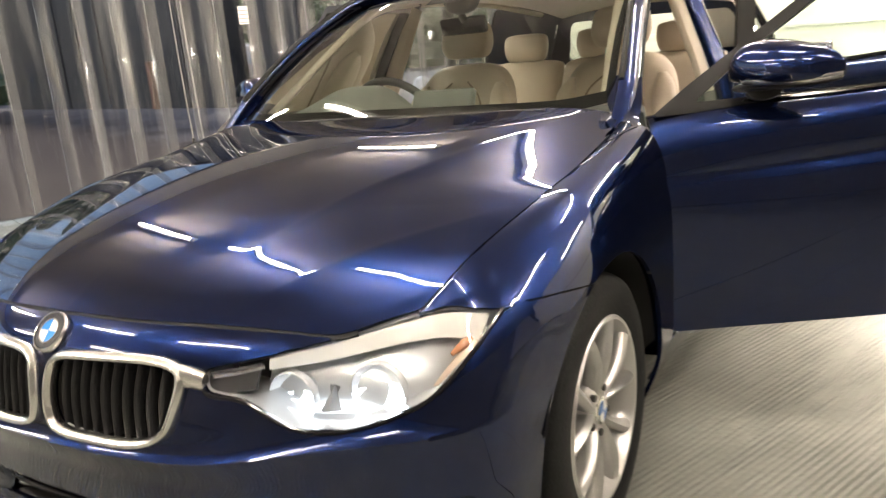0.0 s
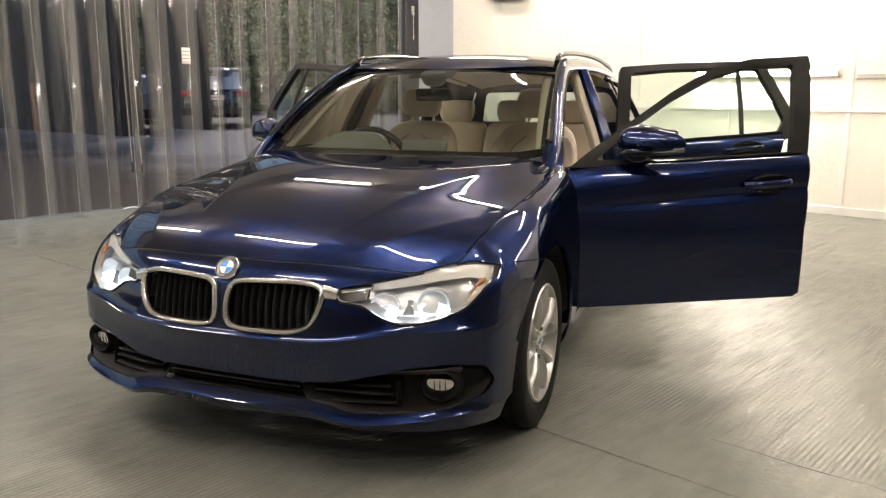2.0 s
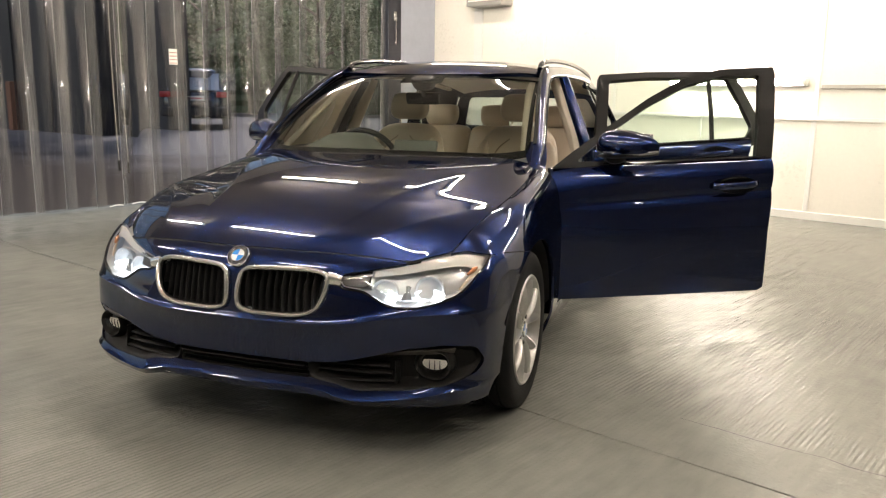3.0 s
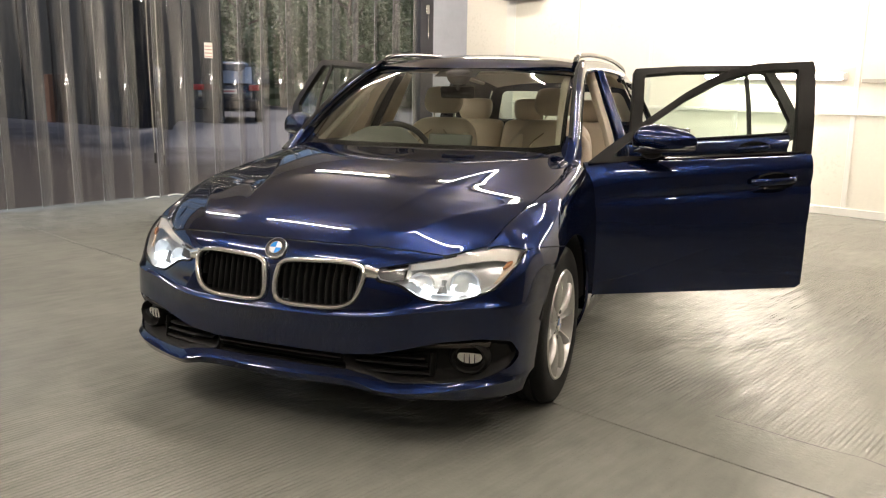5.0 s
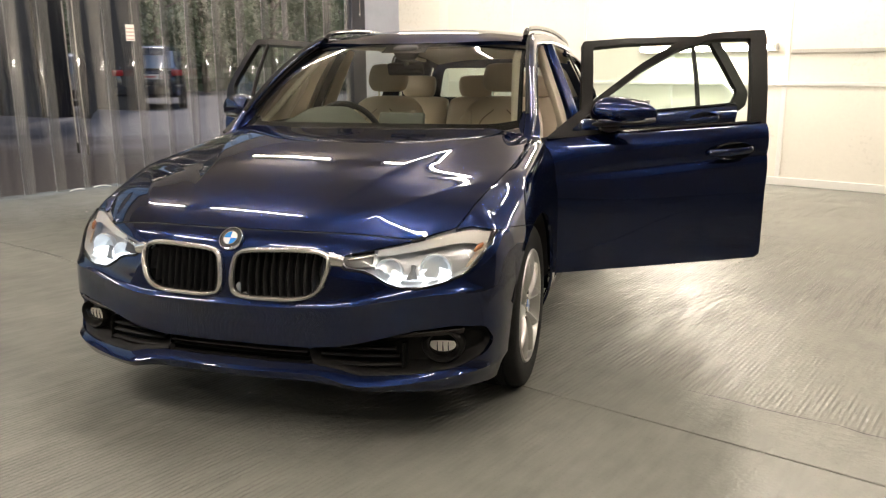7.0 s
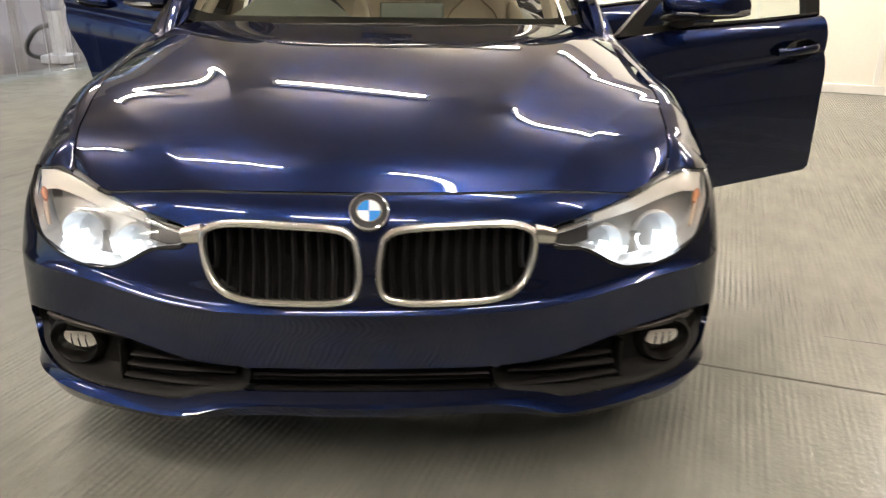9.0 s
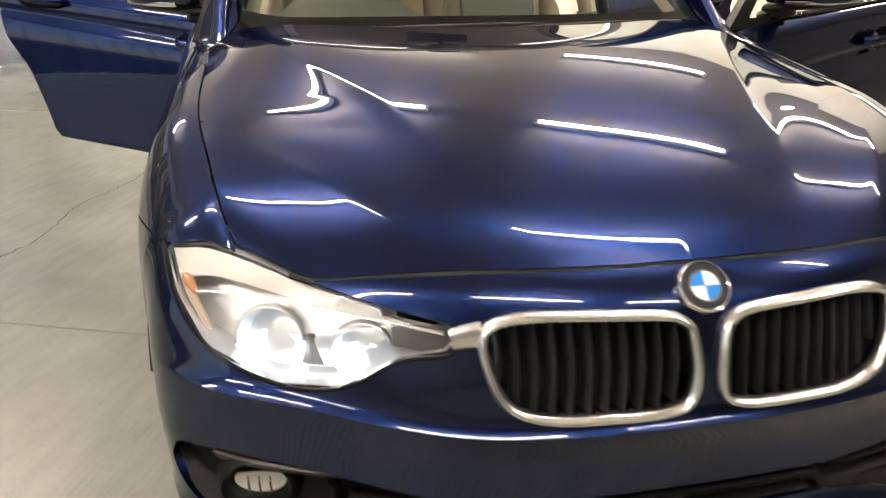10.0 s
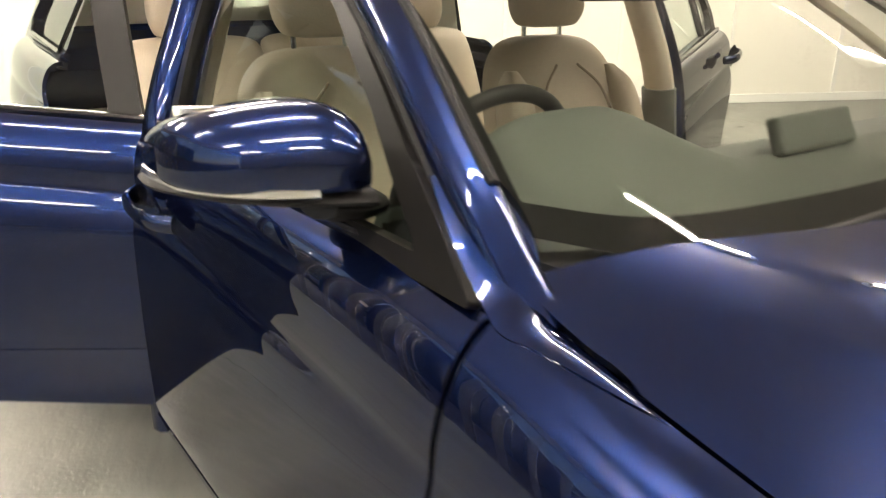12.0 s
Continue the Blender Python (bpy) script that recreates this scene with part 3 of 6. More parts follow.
def front_skin(s, v):
    """The front skin with rows that follow the lower edge and the lip: v is 0 at the edge, 0.1 at the lip, 1 at the top."""
    if s not in NOSE_X:
        NOSE_X[s] = abs(nose(s, 0.25)[0])
    lo, mid = LIP_Z(NOSE_X[s]), LIP_C(NOSE_X[s])
    mid2 = ridge_z(NOSE_X[s])
    for a, b, za, zb in ((0, 0.1, lo, mid), (0.1, 0.5, mid, mid2), (0.5, 1, mid2, 0.744)):
        if v <= b + 1e-9:
            break
    return nose(s, za + (zb - za) * (v - a) / (b - a))


bumper = surf(front_skin, span(-7, 7, 240), span(0, 0.1, 6)[:-1] + span(0.1, 0.25, 14)[:-1] + span(0.25, 0.5, 20)[:-1] + span(0.5, 1, 46), bumper_keep, (0, -1, 0))
bumper_side = lambda p: min(SEAM_Z(p[1]) - 0.0015 - p[2], arches(p), p[2] - 0.187, AX_F - p[1])
for mirrored in (False, True):
    joined(bumper, surf(side, span(0.455, 0.79, 34), VS, bumper_side, (1, 0, 0), mirrored), 0.0015)
part("front_bumper", bumper, PAINT, car, "dark blue front bumper", thick=0.015)

part("under_lip", tube([on_nose(x, 0.226, -0.05) for x in span(-0.40, 0.40, 24)], (0.02, 0.018), 8), BLACK, car, "black splitter under the bumper")

# ---------- hood ----------
HC = curve1([0, 0.06, 0.14, 0.25, 0.4, 0.6, 0.8, 1.0], [0.727, 0.764, 0.798, 0.834, 0.874, 0.917, 0.950, 0.972])
HOOD_FRONT = [(0, 0.083, 0.7245), (0.205, 0.093, 0.7235), (0.36, 0.130, 0.717), (0.49, 0.170, 0.704), (0.575, 0.206, 0.6925), (0.61, 0.236, 0.699), (0.64, 0.268, 0.7060), (0.684, 0.319, 0.7145)]
HF_Y, HF_Z = curve1([q[0] for q in HOOD_FRONT], [q[1] for q in HOOD_FRONT]), curve1([q[0] for q in HOOD_FRONT], [q[2] for q in HOOD_FRONT])


def hood_edge(w):
    y = 0.321 + (1.345 - 0.321) * w
    return HLx(y) - 0.004, y, HLz(y)


HOOD_CREASE = curve1([0, 0.1, 0.2, 0.42, 0.54, 0.76, 1], [0.32, 0.375, 0.43, 0.51, 0.585, 0.74, 0.90])


def hood(u, w):
    a = abs(u)
    ex, ey, ez = hood_edge(w)
    cy = 0.083 + (1.165 - 0.083) * w
    cz = HC(w)
    x = ex * u
    y = cy + (ey - cy) * a ** 2.2
    pr = 1 - 0.10 * a ** 2 - 0.90 * a ** (4.2 + 3 * w ** 4)
    z = ez + (cz - ez) * pr
    d = a - HOOD_CREASE(w)
    if d > 0:
        z -= 0.010 * min(1, max(0.12, (w - 0.08) * 3.6)) * min(1, max(0, (1.0 - w) / 0.5)) * (1 - math.exp(-d / 0.055)) * max(0, 1 - (d / (1 - HOOD_CREASE(w))) ** 2)
    z += 0.011 * w ** 3 * math.exp(-((a - 0.78) / 0.28) ** 2)
    uo = 0.61 + (w - 0.06) * 1.3
    z += 0.008 * min(1, w * 14) * max(0, 1 - w / 0.34) * math.exp(-abs(a - uo) / 0.07)
    if w < 0.22:
        ex0, _, ez0 = hood_edge(0)
        x0 = min(a * ex0, 0.684)
        y0 = 0.083 + (0.321 - 0.083) * a ** 2.2
        z0 = ez0 + (HC(0) - ez0) * pr
        q = (1 - w / 0.22) ** 2
        y += (HF_Y(x0) - y0) * q
        z += (HF_Z(x0) - z0) * q
    return (x, y, z)


HOOD_IN = curve1([1.08, 1.15, 1.22, 1.27, 1.31, 1.35], [0.80, 0.757, 0.752, 0.747, 0.740, 0.725])


def hood_keep(p):
    return min(HOOD_IN(p[1]) - abs(p[0]) - 0.002 if p[1] > 1.09 else 1, -in_lamp(abs(p[0]), p[2]) if p[1] < 0.45 else 1)


part("hood", surf(hood, span(-1, 1, 200), span(0.004, 1, 110), hood_keep, (0, 0, 1)), PAINT, car, "dark blue hood with sharp creases", thick=0.012)

part("hood_seal", tube([(x, HF_Y(abs(x)) + 0.011, HF_Z(abs(x)) - 0.005) for x in span(-0.60, 0.60, 40)], (0.012, 0.007), 8), GAP, car, "black seal under the hood")


def wing_tips(flip):
    """The front wing with its tip over the headlamp, and its root beside the windscreen."""
    low = spline([on_nose(0.688, 0.7150), on_nose(0.71, 0.7175), on_nose(0.735, 0.7200), on_nose(0.77, 0.7125), on_nose(0.806, 0.7030), side(0.4475, 0.66)], 8)
    top = [(HLx(y), y, HLz(y)) for y in span(0.321, 0.4475, len(low) - 1)]

    def cut(s):
        return np.array(side(0.4475, 1 - 0.34 * s))

    a1, b1 = cut(0), cut(1)

    def tip(s, t):
        i = min(int(t), len(low) - 2)
        k = t - i
        a = np.array(top[i]) * (1 - k) + np.array(top[i + 1]) * k
        b = np.array(low[i]) * (1 - k) + np.array(low[i + 1]) * k
        q = min(1.0, np.linalg.norm(b - a) / np.linalg.norm(b1 - a1))
        return a + (b - a) * s + (cut(s) - a1 - (b1 - a1) * s) * q * q * (3 - 2 * q)

    front = lambda p: p[1] - (0.4465 + 0.03 * (min(p[2], 0.55) - 0.55)) - 0.001
    k = lambda p: min(arches(p), front(p), 1.308 - p[1], p[2] - 0.17, p[2] - SEAM_Z(p[1]) - 0.0015 if p[1] < AX_F else 1)
    bm = side_panel(k, 0.42, 1.36, flip)
    rows = [0.0] + sorted((1 - v) / 0.34 for v in VS if 0.66 < v < 1) + [1.0]
    joined(bm, surf(tip, rows, span(0, len(low) - 1, 30), None, (1, -1, 1), flip), 0.0013)
    part("fender", bm, PAINT, car, "dark blue front wing", thick=0.011)
    inner = spline([(0.764, 1.10, 0.894), (0.757, 1.15, 0.9025), (0.752, 1.22, 0.9130), (0.748, 1.27, 0.9200), (0.738, 1.305, 0.931), (0.702, 1.345, 0.958), (0.676, 1.41, 1.000), (0.684, 1.48, 1.042)], 6)
    over = [tuple(np.array(side(y, 1 - 0.085 * (y - 1.10) / 0.19)) + (0.001, 0, 0.0015)) for y in (1.10, 1.15, 1.20, 1.25, 1.29)]
    outer = spline(over + [(0.790, 1.335, 0.931), (0.780, 1.40, 0.976), (0.757, 1.48, 1.032)], 6)

    def root(s, t):
        i = min(int(t), len(inner) - 2)
        k = t - i
        a, b = inner[i] * (1 - k) + inner[i + 1] * k, outer[i] * (1 - k) + outer[i + 1] * k
        return a + (b - a) * s + np.array((0.3, 0, 1)) * np.linalg.norm(b - a) * 0.28 * s * (1 - s)

    part("fender_root", surf(root, span(0, 1, 14), span(0, len(inner) - 1, 84), None, (0.3, -0.3, 1), flip), PAINT, car, thick=0.01)


both(wing_tips)

# ---------- windscreen, roof, pillars ----------
WS = [[(0, 1.195, 0.962), (.3, 1.205, 0.962), (.55, 1.255, 0.960), (.700, 1.385, 0.978)],
      [(0, 1.545, 1.188), (.28, 1.56, 1.186), (.51, 1.615, 1.182), (.645, 1.705, 1.176)],
      [(0, 1.868, 1.364), (.25, 1.883, 1.361), (.46, 1.943, 1.349), (.592, 2.032, 1.338)]]
ws_c = [[curve1([0, 1, 2], [WS[r][c][k] for r in range(3)]) for k in range(3)] for c in range(4)]


def screen(s, r):
    a = abs(s)
    q = [curve1([0, 1, 2, 3], [ws_c[c][k](r) for c in range(4)])(a) for k in range(3)]
    bulge = 0.018 * math.sin(math.pi * r / 2)
    return (math.copysign(q[0], s), q[1] - bulge * 0.6, q[2] + bulge)


def roof(s, t):
    """Roof skin: s across, t from windscreen to tailgate."""
    a = abs(s)
    x0, y0, z0 = screen(3 * a if a < 1 else 3, 2)
    y = y0 + (4.22 - y0) * t
    w = curve1([1.9, 2.5, 3.3, 4.22], [0.592, 0.600, 0.585, 0.535])(y)
    h = curve1([1.86, 2.0, 2.2, 2.6, 3.2, 3.8, 4.25], [1.362, 1.407, 1.443, 1.461, 1.454, 1.408, 1.340])(y)
    x = w * s if t > 0.02 else x0 * (1 if s >= 0 else -1)
    return (x, y, h - 0.045 * a ** 2.6)


part("windscreen", surf(screen, span(-3, 3, 48), span(0, 2, 24), None, (0, -1, 1)), WINDSCREEN, car, "clear windscreen with a dark edge")
part("roof", surf(roof, span(-1, 1, 40), span(0, 1, 50), None, (0, 0, 1)), PAINT, car, "dark blue roof", thick=0.02)


def pillars(flip):
    f = -1 if flip else 1
    pts = spline([(f * .742, 1.29, 0.893), (f * .738, 1.37, 0.962), (f * .727, 1.46, 1.036), (f * .678, 1.71, 1.205), (f * .622, 2.03, 1.355), (f * .612, 2.3, 1.388), (f * .612, 2.8, 1.396), (f * .600, 3.4, 1.380), (f * .575, 3.9, 1.335), (f * .56, 4.2, 1.27), (f * .60, 4.42, 1.10), (f * .66, 4.5, 0.97)], 8)
    part("roof_pillar", tube(pts, lambda t: (0.036, 0.021), 16, up=(f * 0.85, -0.25, 0.5)), PAINT, car, "dark blue windscreen pillar and roof edge")
    for q in (-1, 1):
        seal = []
        for k in range(14, 38):
            tv = Vector(pts[k + 1]) - Vector(pts[k])
            sv = tv.cross(Vector((f * 0.85, -0.25, 0.5))).normalized()
            seal.append(Vector(pts[k]) + sv * q * 0.033 + Vector((f * 0.004, 0, 0.002)))
        part("pillar_seal", tube(seal, (0.008, 0.011), 8, up=(f * 0.85, -0.25, 0.5)), RUBBER, car, "black rubber seal along the pillar")
    rail = spline([(f * .575, 2.10, 1.398), (f * .572, 2.20, 1.440), (f * .572, 2.6, 1.462), (f * .565, 3.2, 1.459), (f * .548, 3.8, 1.424), (f * .54, 4.0, 1.375)], 8)
    part("roof_rail", tube(rail, (0.016, 0.014), 10), GLOSSBLACK, car, "black roof rail")


both(pillars)

# ---------- doors ----------


def frame_pt(y, z):
    return (glass_x(y, z), y, z)


FRAME_F = rounded([(1.325, 0.928), (1.43, 1.000), (1.63, 1.122), (1.83, 1.240), (2.02, 1.330), (2.22, 1.374), (2.508, 1.384), (2.405, 0.928)], 0.014)
PANE_F = rounded([(1.445, 0.955), (1.635, 1.092), (1.83, 1.208), (2.03, 1.300), (2.22, 1.344), (2.418, 1.346), (2.330, 0.955)], 0.018)
FRAME_R = rounded([(2.412, 0.928), (2.514, 1.384), (2.8, 1.392), (3.15, 1.390), (3.38, 1.382), (3.505, 1.040), (3.47, 0.965), (3.40, 0.928)], 0.02)
PANE_R = rounded([(2.487, 0.960), (2.572, 1.346), (2.8, 1.358), (3.13, 1.355), (3.33, 1.346), (3.432, 1.050), (3.38, 0.985)], 0.018)


def door(front, flip, angle):
    f = -1 if flip else 1
    hinge = Vector((f * 0.862, 1.350 if front else 2.40, 0.6))
    pre = Matrix.Translation(-hinge)
    name = "front_door" if front else "rear_door"
    state = "closed" if angle == 0 else "open"
    d = new(name)
    d.parent = car
    d.matrix_basis = Matrix.Translation(hinge) @ Matrix.Rotation(radians(-f * angle), 4, "Z") @ Matrix.Rotation(radians((1.5 if front else 4.2 if flip else 2.3) * (angle > 0)), 4, "X")
    tagged(d, f"dark blue {'front' if front else 'rear'} door, {state}, with a black window frame")
    inside = in_f if front else in_r
    y0, y1 = (1.29, 2.43) if front else (2.33, 3.45)
    k = lambda p: min(inside(p[1], p[2]) - HALF, arches(p, 0.004))
    part("door_skin", turned(side_panel(k, y0, y1, flip), pre), PAINT, d, thick=0.03)
    fo, pa = sdf(FRAME_F if front else FRAME_R), sdf(PANE_F if front else PANE_R)
    kf = lambda p: min(fo(p[1], p[2]), -pa(p[1], p[2]))
    us, vs = span(y0, y1 + 0.07, 120), span(0.92, 1.40, 66)
    part("window_frame", turned(surf(frame_pt, us, vs, kf, (1, 0, 0), flip), pre), FRAMEBLACK, d, "black window frame", thick=0.035)
    kp = lambda p: pa(p[1], p[2]) + 0.012
    inset = lambda y, z: (glass_x(y, z) - 0.014, y, z)
    part("window_pane", turned(surf(inset, us, vs, kp, (1, 0, 0), flip), pre), SIDEGLASS, d, "clear side window")
    if not front:
        part("window_bar", turned(tube([(f * (glass_x(3.2, z) - 0.008), 3.165 + (z - 0.98) * 0.13, z) for z in (0.95, 1.15, 1.352)], (0.014, 0.014), 8), pre), FRAMEBLACK, d)
    # inner trim
    trim = lambda y, v: (side(y, 0.14 + 0.66 * v)[0] - 0.075 + 0.02 * math.sin(v * 9), y, side(y, 0.14 + 0.66 * v)[2])
    kt = lambda p: inside(p[1], p[2]) - 0.03
    part("door_trim", turned(surf(trim, [y for y in YS if y0 < y < y1], span(0, 1, 20), kt, (-1, 0, 0), flip), pre), BEIGETRIM, d, "beige inner door trim", thick=0.03)
    # handle
    hy, hz = (2.19, 0.838) if front else (3.13, 0.912)
    hx = SX(hy) + 0.004
    hp = [(f * (hx - 0.01), hy - 0.105, hz - 0.006), (f * (hx + 0.022), hy - 0.07, hz - 0.003), (f * (hx + 0.030), hy, hz), (f * (hx + 0.022), hy + 0.07, hz + 0.003), (f * (hx - 0.01), hy + 0.105, hz + 0.006)]
    part("handle", turned(tube(spline(hp, 5), (0.010, 0.016), 10), pre), PAINT, d, "dark blue pull handle")
    cup = lathe([(0.0, 0.001), (0.004, 0.05), (0.010, 0.062), (0.012, 0.066)], 24, "x")
    turned(cup, Matrix.Translation((f * (hx - 0.006), hy, hz)) @ Matrix.Diagonal((f, 1.45, 0.62, 1)))
    part("handle_cup", turned(cup, pre), GLOSSBLACK, d)
    # belt strip
    bz = [(f * (STx(y) + 0.010), y, STz(y) + 0.004) for y in span(y0 + 0.07, y1 - 0.06, 14)]
    part("belt_strip", turned(tube(bz, (0.008, 0.008), 8), pre), GLOSSBLACK, d, "black belt trim")
    return d, pre, f


def mirror(d, pre, f, shift=(0, 0, 0)):
    pre = pre @ Matrix.Translation((f * shift[0], shift[1], shift[2]))
    prof = [(0.790, 1.598, 1.012, 1.040, 0.030), (0.796, 1.598, 1.006, 1.076, 0.050), (0.812, 1.600, 1.005, 1.099, 0.062), (0.848, 1.612, 1.004, 1.113, 0.068), (0.900, 1.638, 1.004, 1.110, 0.068), (0.950, 1.666, 1.004, 1.099, 0.064), (0.985, 1.698, 1.006, 1.084, 0.054), (1.004, 1.730, 1.010, 1.062, 0.036), (1.010, 1.752, 1.018, 1.036, 0.012)]
    bm = bmesh.new()
    rings = []
    for x, y, z0, z1, ry in [tuple(q) for q in spline(prof, 4)]:
        row = []
        for a in [k * math.tau / 24 for k in range(24)]:
            c, w = math.copysign(abs(math.cos(a)) ** 0.55, math.cos(a)), math.copysign(abs(math.sin(a)) ** (0.56 if math.sin(a) > 0 else 0.25), math.sin(a))
            lean = 0.35 * ry * max(0, w) if c < 0 else 0.0
            row.append(bm.verts.new((f * x, y + ry * c + lean, (z0 + z1) / 2 + (z1 - z0) / 2 * w)))
        rings.append(row)
    for q, r in zip(rings, rings[1:]):
        for k in range(24):
            bm.faces.new((q[k], q[(k + 1) % 24], r[(k + 1) % 24], r[k]))
    bm.faces.new(rings[0])
    bm.faces.new(rings[-1][::-1])
    bmesh.ops.recalc_face_normals(bm, faces=bm.faces)
    part("mirror_shell", turned(bm, pre), PAINT, d, "dark blue door mirror shell", angle=60)
    glass_m = Matrix.Translation((f * 0.893, 1.705, 1.056)) @ Matrix.Rotation(f * radians(29), 4, "Z")
    part("mirror_glass", turned(turned(box(-0.088, 0.088, -0.004, 0.004, -0.040, 0.040, 0.0035, 2), glass_m), pre), CHROME, d, "mirror glass")
    pre = pre @ Matrix.Translation((f * -0.015, 0.105, -0.010))
    led = spline([(f * 0.875, 1.463, 1.022), (f * 0.94, 1.500, 1.022), (f * 0.99, 1.556, 1.022), (f * 1.018, 1.62, 1.022), (f * 1.024, 1.66, 1.024)], 6)
    part("mirror_indicator", turned(tube(led, (0.007, 0.011), 8), pre @ Matrix.Translation((0, -0.008, 0.001))), SATIN, d, "clear indicator strip")
    low = spline([(f * 0.79, 1.50, 0.985), (f * 0.86, 1.51, 0.990), (f * 0.94, 1.55, 0.996), (f * 1.0, 1.61, 1.002), (f * 1.015, 1.65, 1.008)], 6)
    part("mirror_base", turned(tube(low, lambda t: (0.056 - 0.034 * t, 0.014 - 0.006 * t), 14), pre @ Matrix.Translation((0, 0.004, 0.012))), BLACK, d, "black mirror underside")
    arm = spline([(f * 0.765, 1.56, 0.965), (f * 0.80, 1.53, 0.975), (f * 0.85, 1.52, 0.988)], 5)
    part("mirror_arm", turned(tube(arm, (0.045, 0.022), 12), pre), BLACK, d)


ANGLE_FL, ANGLE_RL, ANGLE_RR = 63.5, 61.8, 62.6
mirror(*door(True, False, ANGLE_FL), (-0.005, 0, -0.010))
door(False, False, ANGLE_RL)
mirror(*door(True, True, 0))
door(False, True, ANGLE_RR)

# ---------- wheels ----------


def spoke(mid, s):
    """One arm of a V: broad faceted face with a ridge, thin towards the hub."""
    bm = bmesh.new()
    rings = []
    for t in span(0, 1, 10):
        r = 0.040 + t * 0.172
        a = mid + s * radians(9 + 10 * t ** 0.9)
        w = 0.0105 + 0.0060 * t ** 1.5 + 0.004 * max(0, t - 0.8) * 5
        x = 0.080 + 0.012 * math.sin(t * math.pi) + 0.018 * t
        row = []
        for q, h in ((-1, -0.012), (-0.75, -0.002), (-s * 0.15, 0.006), (0.75, -0.002), (1, -0.012), (0.8, -0.036), (-0.8, -0.036)):
            o = q * w
            row.append(bm.verts.new((x + h, r * math.cos(a) - o * math.sin(a), r * math.sin(a) + o * math.cos(a))))
        rings.append(row)
    for q, r in zip(rings, rings[1:]):
        for k in range(7):
            bm.faces.new((q[k], q[(k + 1) % 7], r[(k + 1) % 7], r[k]))
    bm.faces.new(rings[0])
    bm.faces.new(rings[-1][::-1])
    bmesh.ops.recalc_face_normals(bm, faces=bm.faces)
    return bm


def wheel():
    w = new("wheel")
    tyre = [(-0.100, 0.218), (-0.108, 0.250), (-0.108, 0.295), (-0.098, 0.313), (-0.080, 0.321)]
    for g in (-0.055, -0.018, 0.018, 0.055):
        tyre += [(g - 0.006, 0.322), (g - 0.005, 0.315), (g + 0.005, 0.315), (g + 0.006, 0.322)]
    tyre += [(0.080, 0.321), (0.098, 0.313), (0.108, 0.295), (0.108, 0.250), (0.100, 0.218)]
    part("tyre", lathe(tyre, 72), RUBBER, w, "black rubber tyre")
    rim = [(-0.10, 0.220), (-0.09, 0.210), (0.02, 0.196), (0.07, 0.200), (0.085, 0.205), (0.098, 0.210), (0.106, 0.214), (0.107, 0.221), (0.100, 0.226), (0.090, 0.223)]
    part("rim", lathe(rim, 72), ALLOY, w, "silver alloy rim")
    for k in range(5):
        for s in (-1, 1):
            part("spoke", spoke(radians(72 * k + 90), s), ALLOY, w)
    part("hub", lathe([(0.02, 0.075), (0.07, 0.070), (0.082, 0.060), (0.086, 0.040), (0.086, 0.001)], 40), ALLOY, w)
    part("hub_cap", lathe([(0.080, 0.034), (0.090, 0.033), (0.093, 0.028), (0.094, 0.001)], 32), CHROME, w, "round chrome hub cap")
    for q in range(4):
        wedge = [(0.026 * math.cos(radians(90 * q + 90 * i / 6)), 0.026 * math.sin(radians(90 * q + 90 * i / 6))) for i in range(7)]
        part("hub_badge", turned(slab([(0, 0)] + wedge, 0.0942, 0.0955), Matrix.Rotation(radians(90), 4, "Y") @ Matrix.Rotation(radians(90), 4, "Z")), HUBBLUE if q % 2 else WHITEMETAL, w, smooth=False)
    bolt = lathe([(0.07, 0.009), (0.090, 0.009), (0.092, 0.006), (0.092, 0.001)], 12)
    for k in range(5):
        a = radians(72 * k + 54)
        b = bolt.copy()
        part("wheel_bolt", turned(b, Matrix.Translation((0, 0.055 * math.cos(a), 0.055 * math.sin(a)))), DISC, w)
    bolt.free()
    part("brake_disc", lathe([(0.0, 0.05), (0.0, 0.165), (0.025, 0.165), (0.025, 0.05)], 48), DISC, w, "worn steel brake disc")
    return w


first = wheel()
first.parent = car
first.matrix_basis = pose(0.754, AX_F, HUB)
for x, y, r in ((-0.754, AX_F, 180), (0.755, AX_R, 0), (-0.755, AX_R, 180)):
    copy_thing(first, pose(x, y, HUB, 0, 0, r))


def liner(flip):
    f = -1 if flip else 1
    for y in (AX_F, AX_R):
        arch = lambda a, x: (0.47 + (x - 0.47) * (1 if radians(0) < a < radians(166) else 0.895), y + (ARCH_R + 0.008) * math.cos(a), HUB + (ARCH_R + 0.008) * math.sin(a))
        part("wheel_well", surf(arch, [radians(-14 + 208 * k / 32) for k in range(33)], span(0.47, 0.866, 4), None, (0, 0, -1), flip), BLACK, car, "black wheel arch liner")
        disc = lambda a, r: (0.47, y + r * math.cos(a), HUB + r * math.sin(a))
        part("wheel_well_side", surf(disc, [radians(-14 + 208 * k / 24) for k in range(25)], span(0.02, ARCH_R + 0.008, 3), None, (1, 0, 0), flip), BLACK, car)


both(liner)
part("underbody", box(-0.46, 0.46, 0.30, 4.3, 0.17, 0.21, 0.01), BLACK, car, "black underbody")

# ---------- lamps of the room ----------


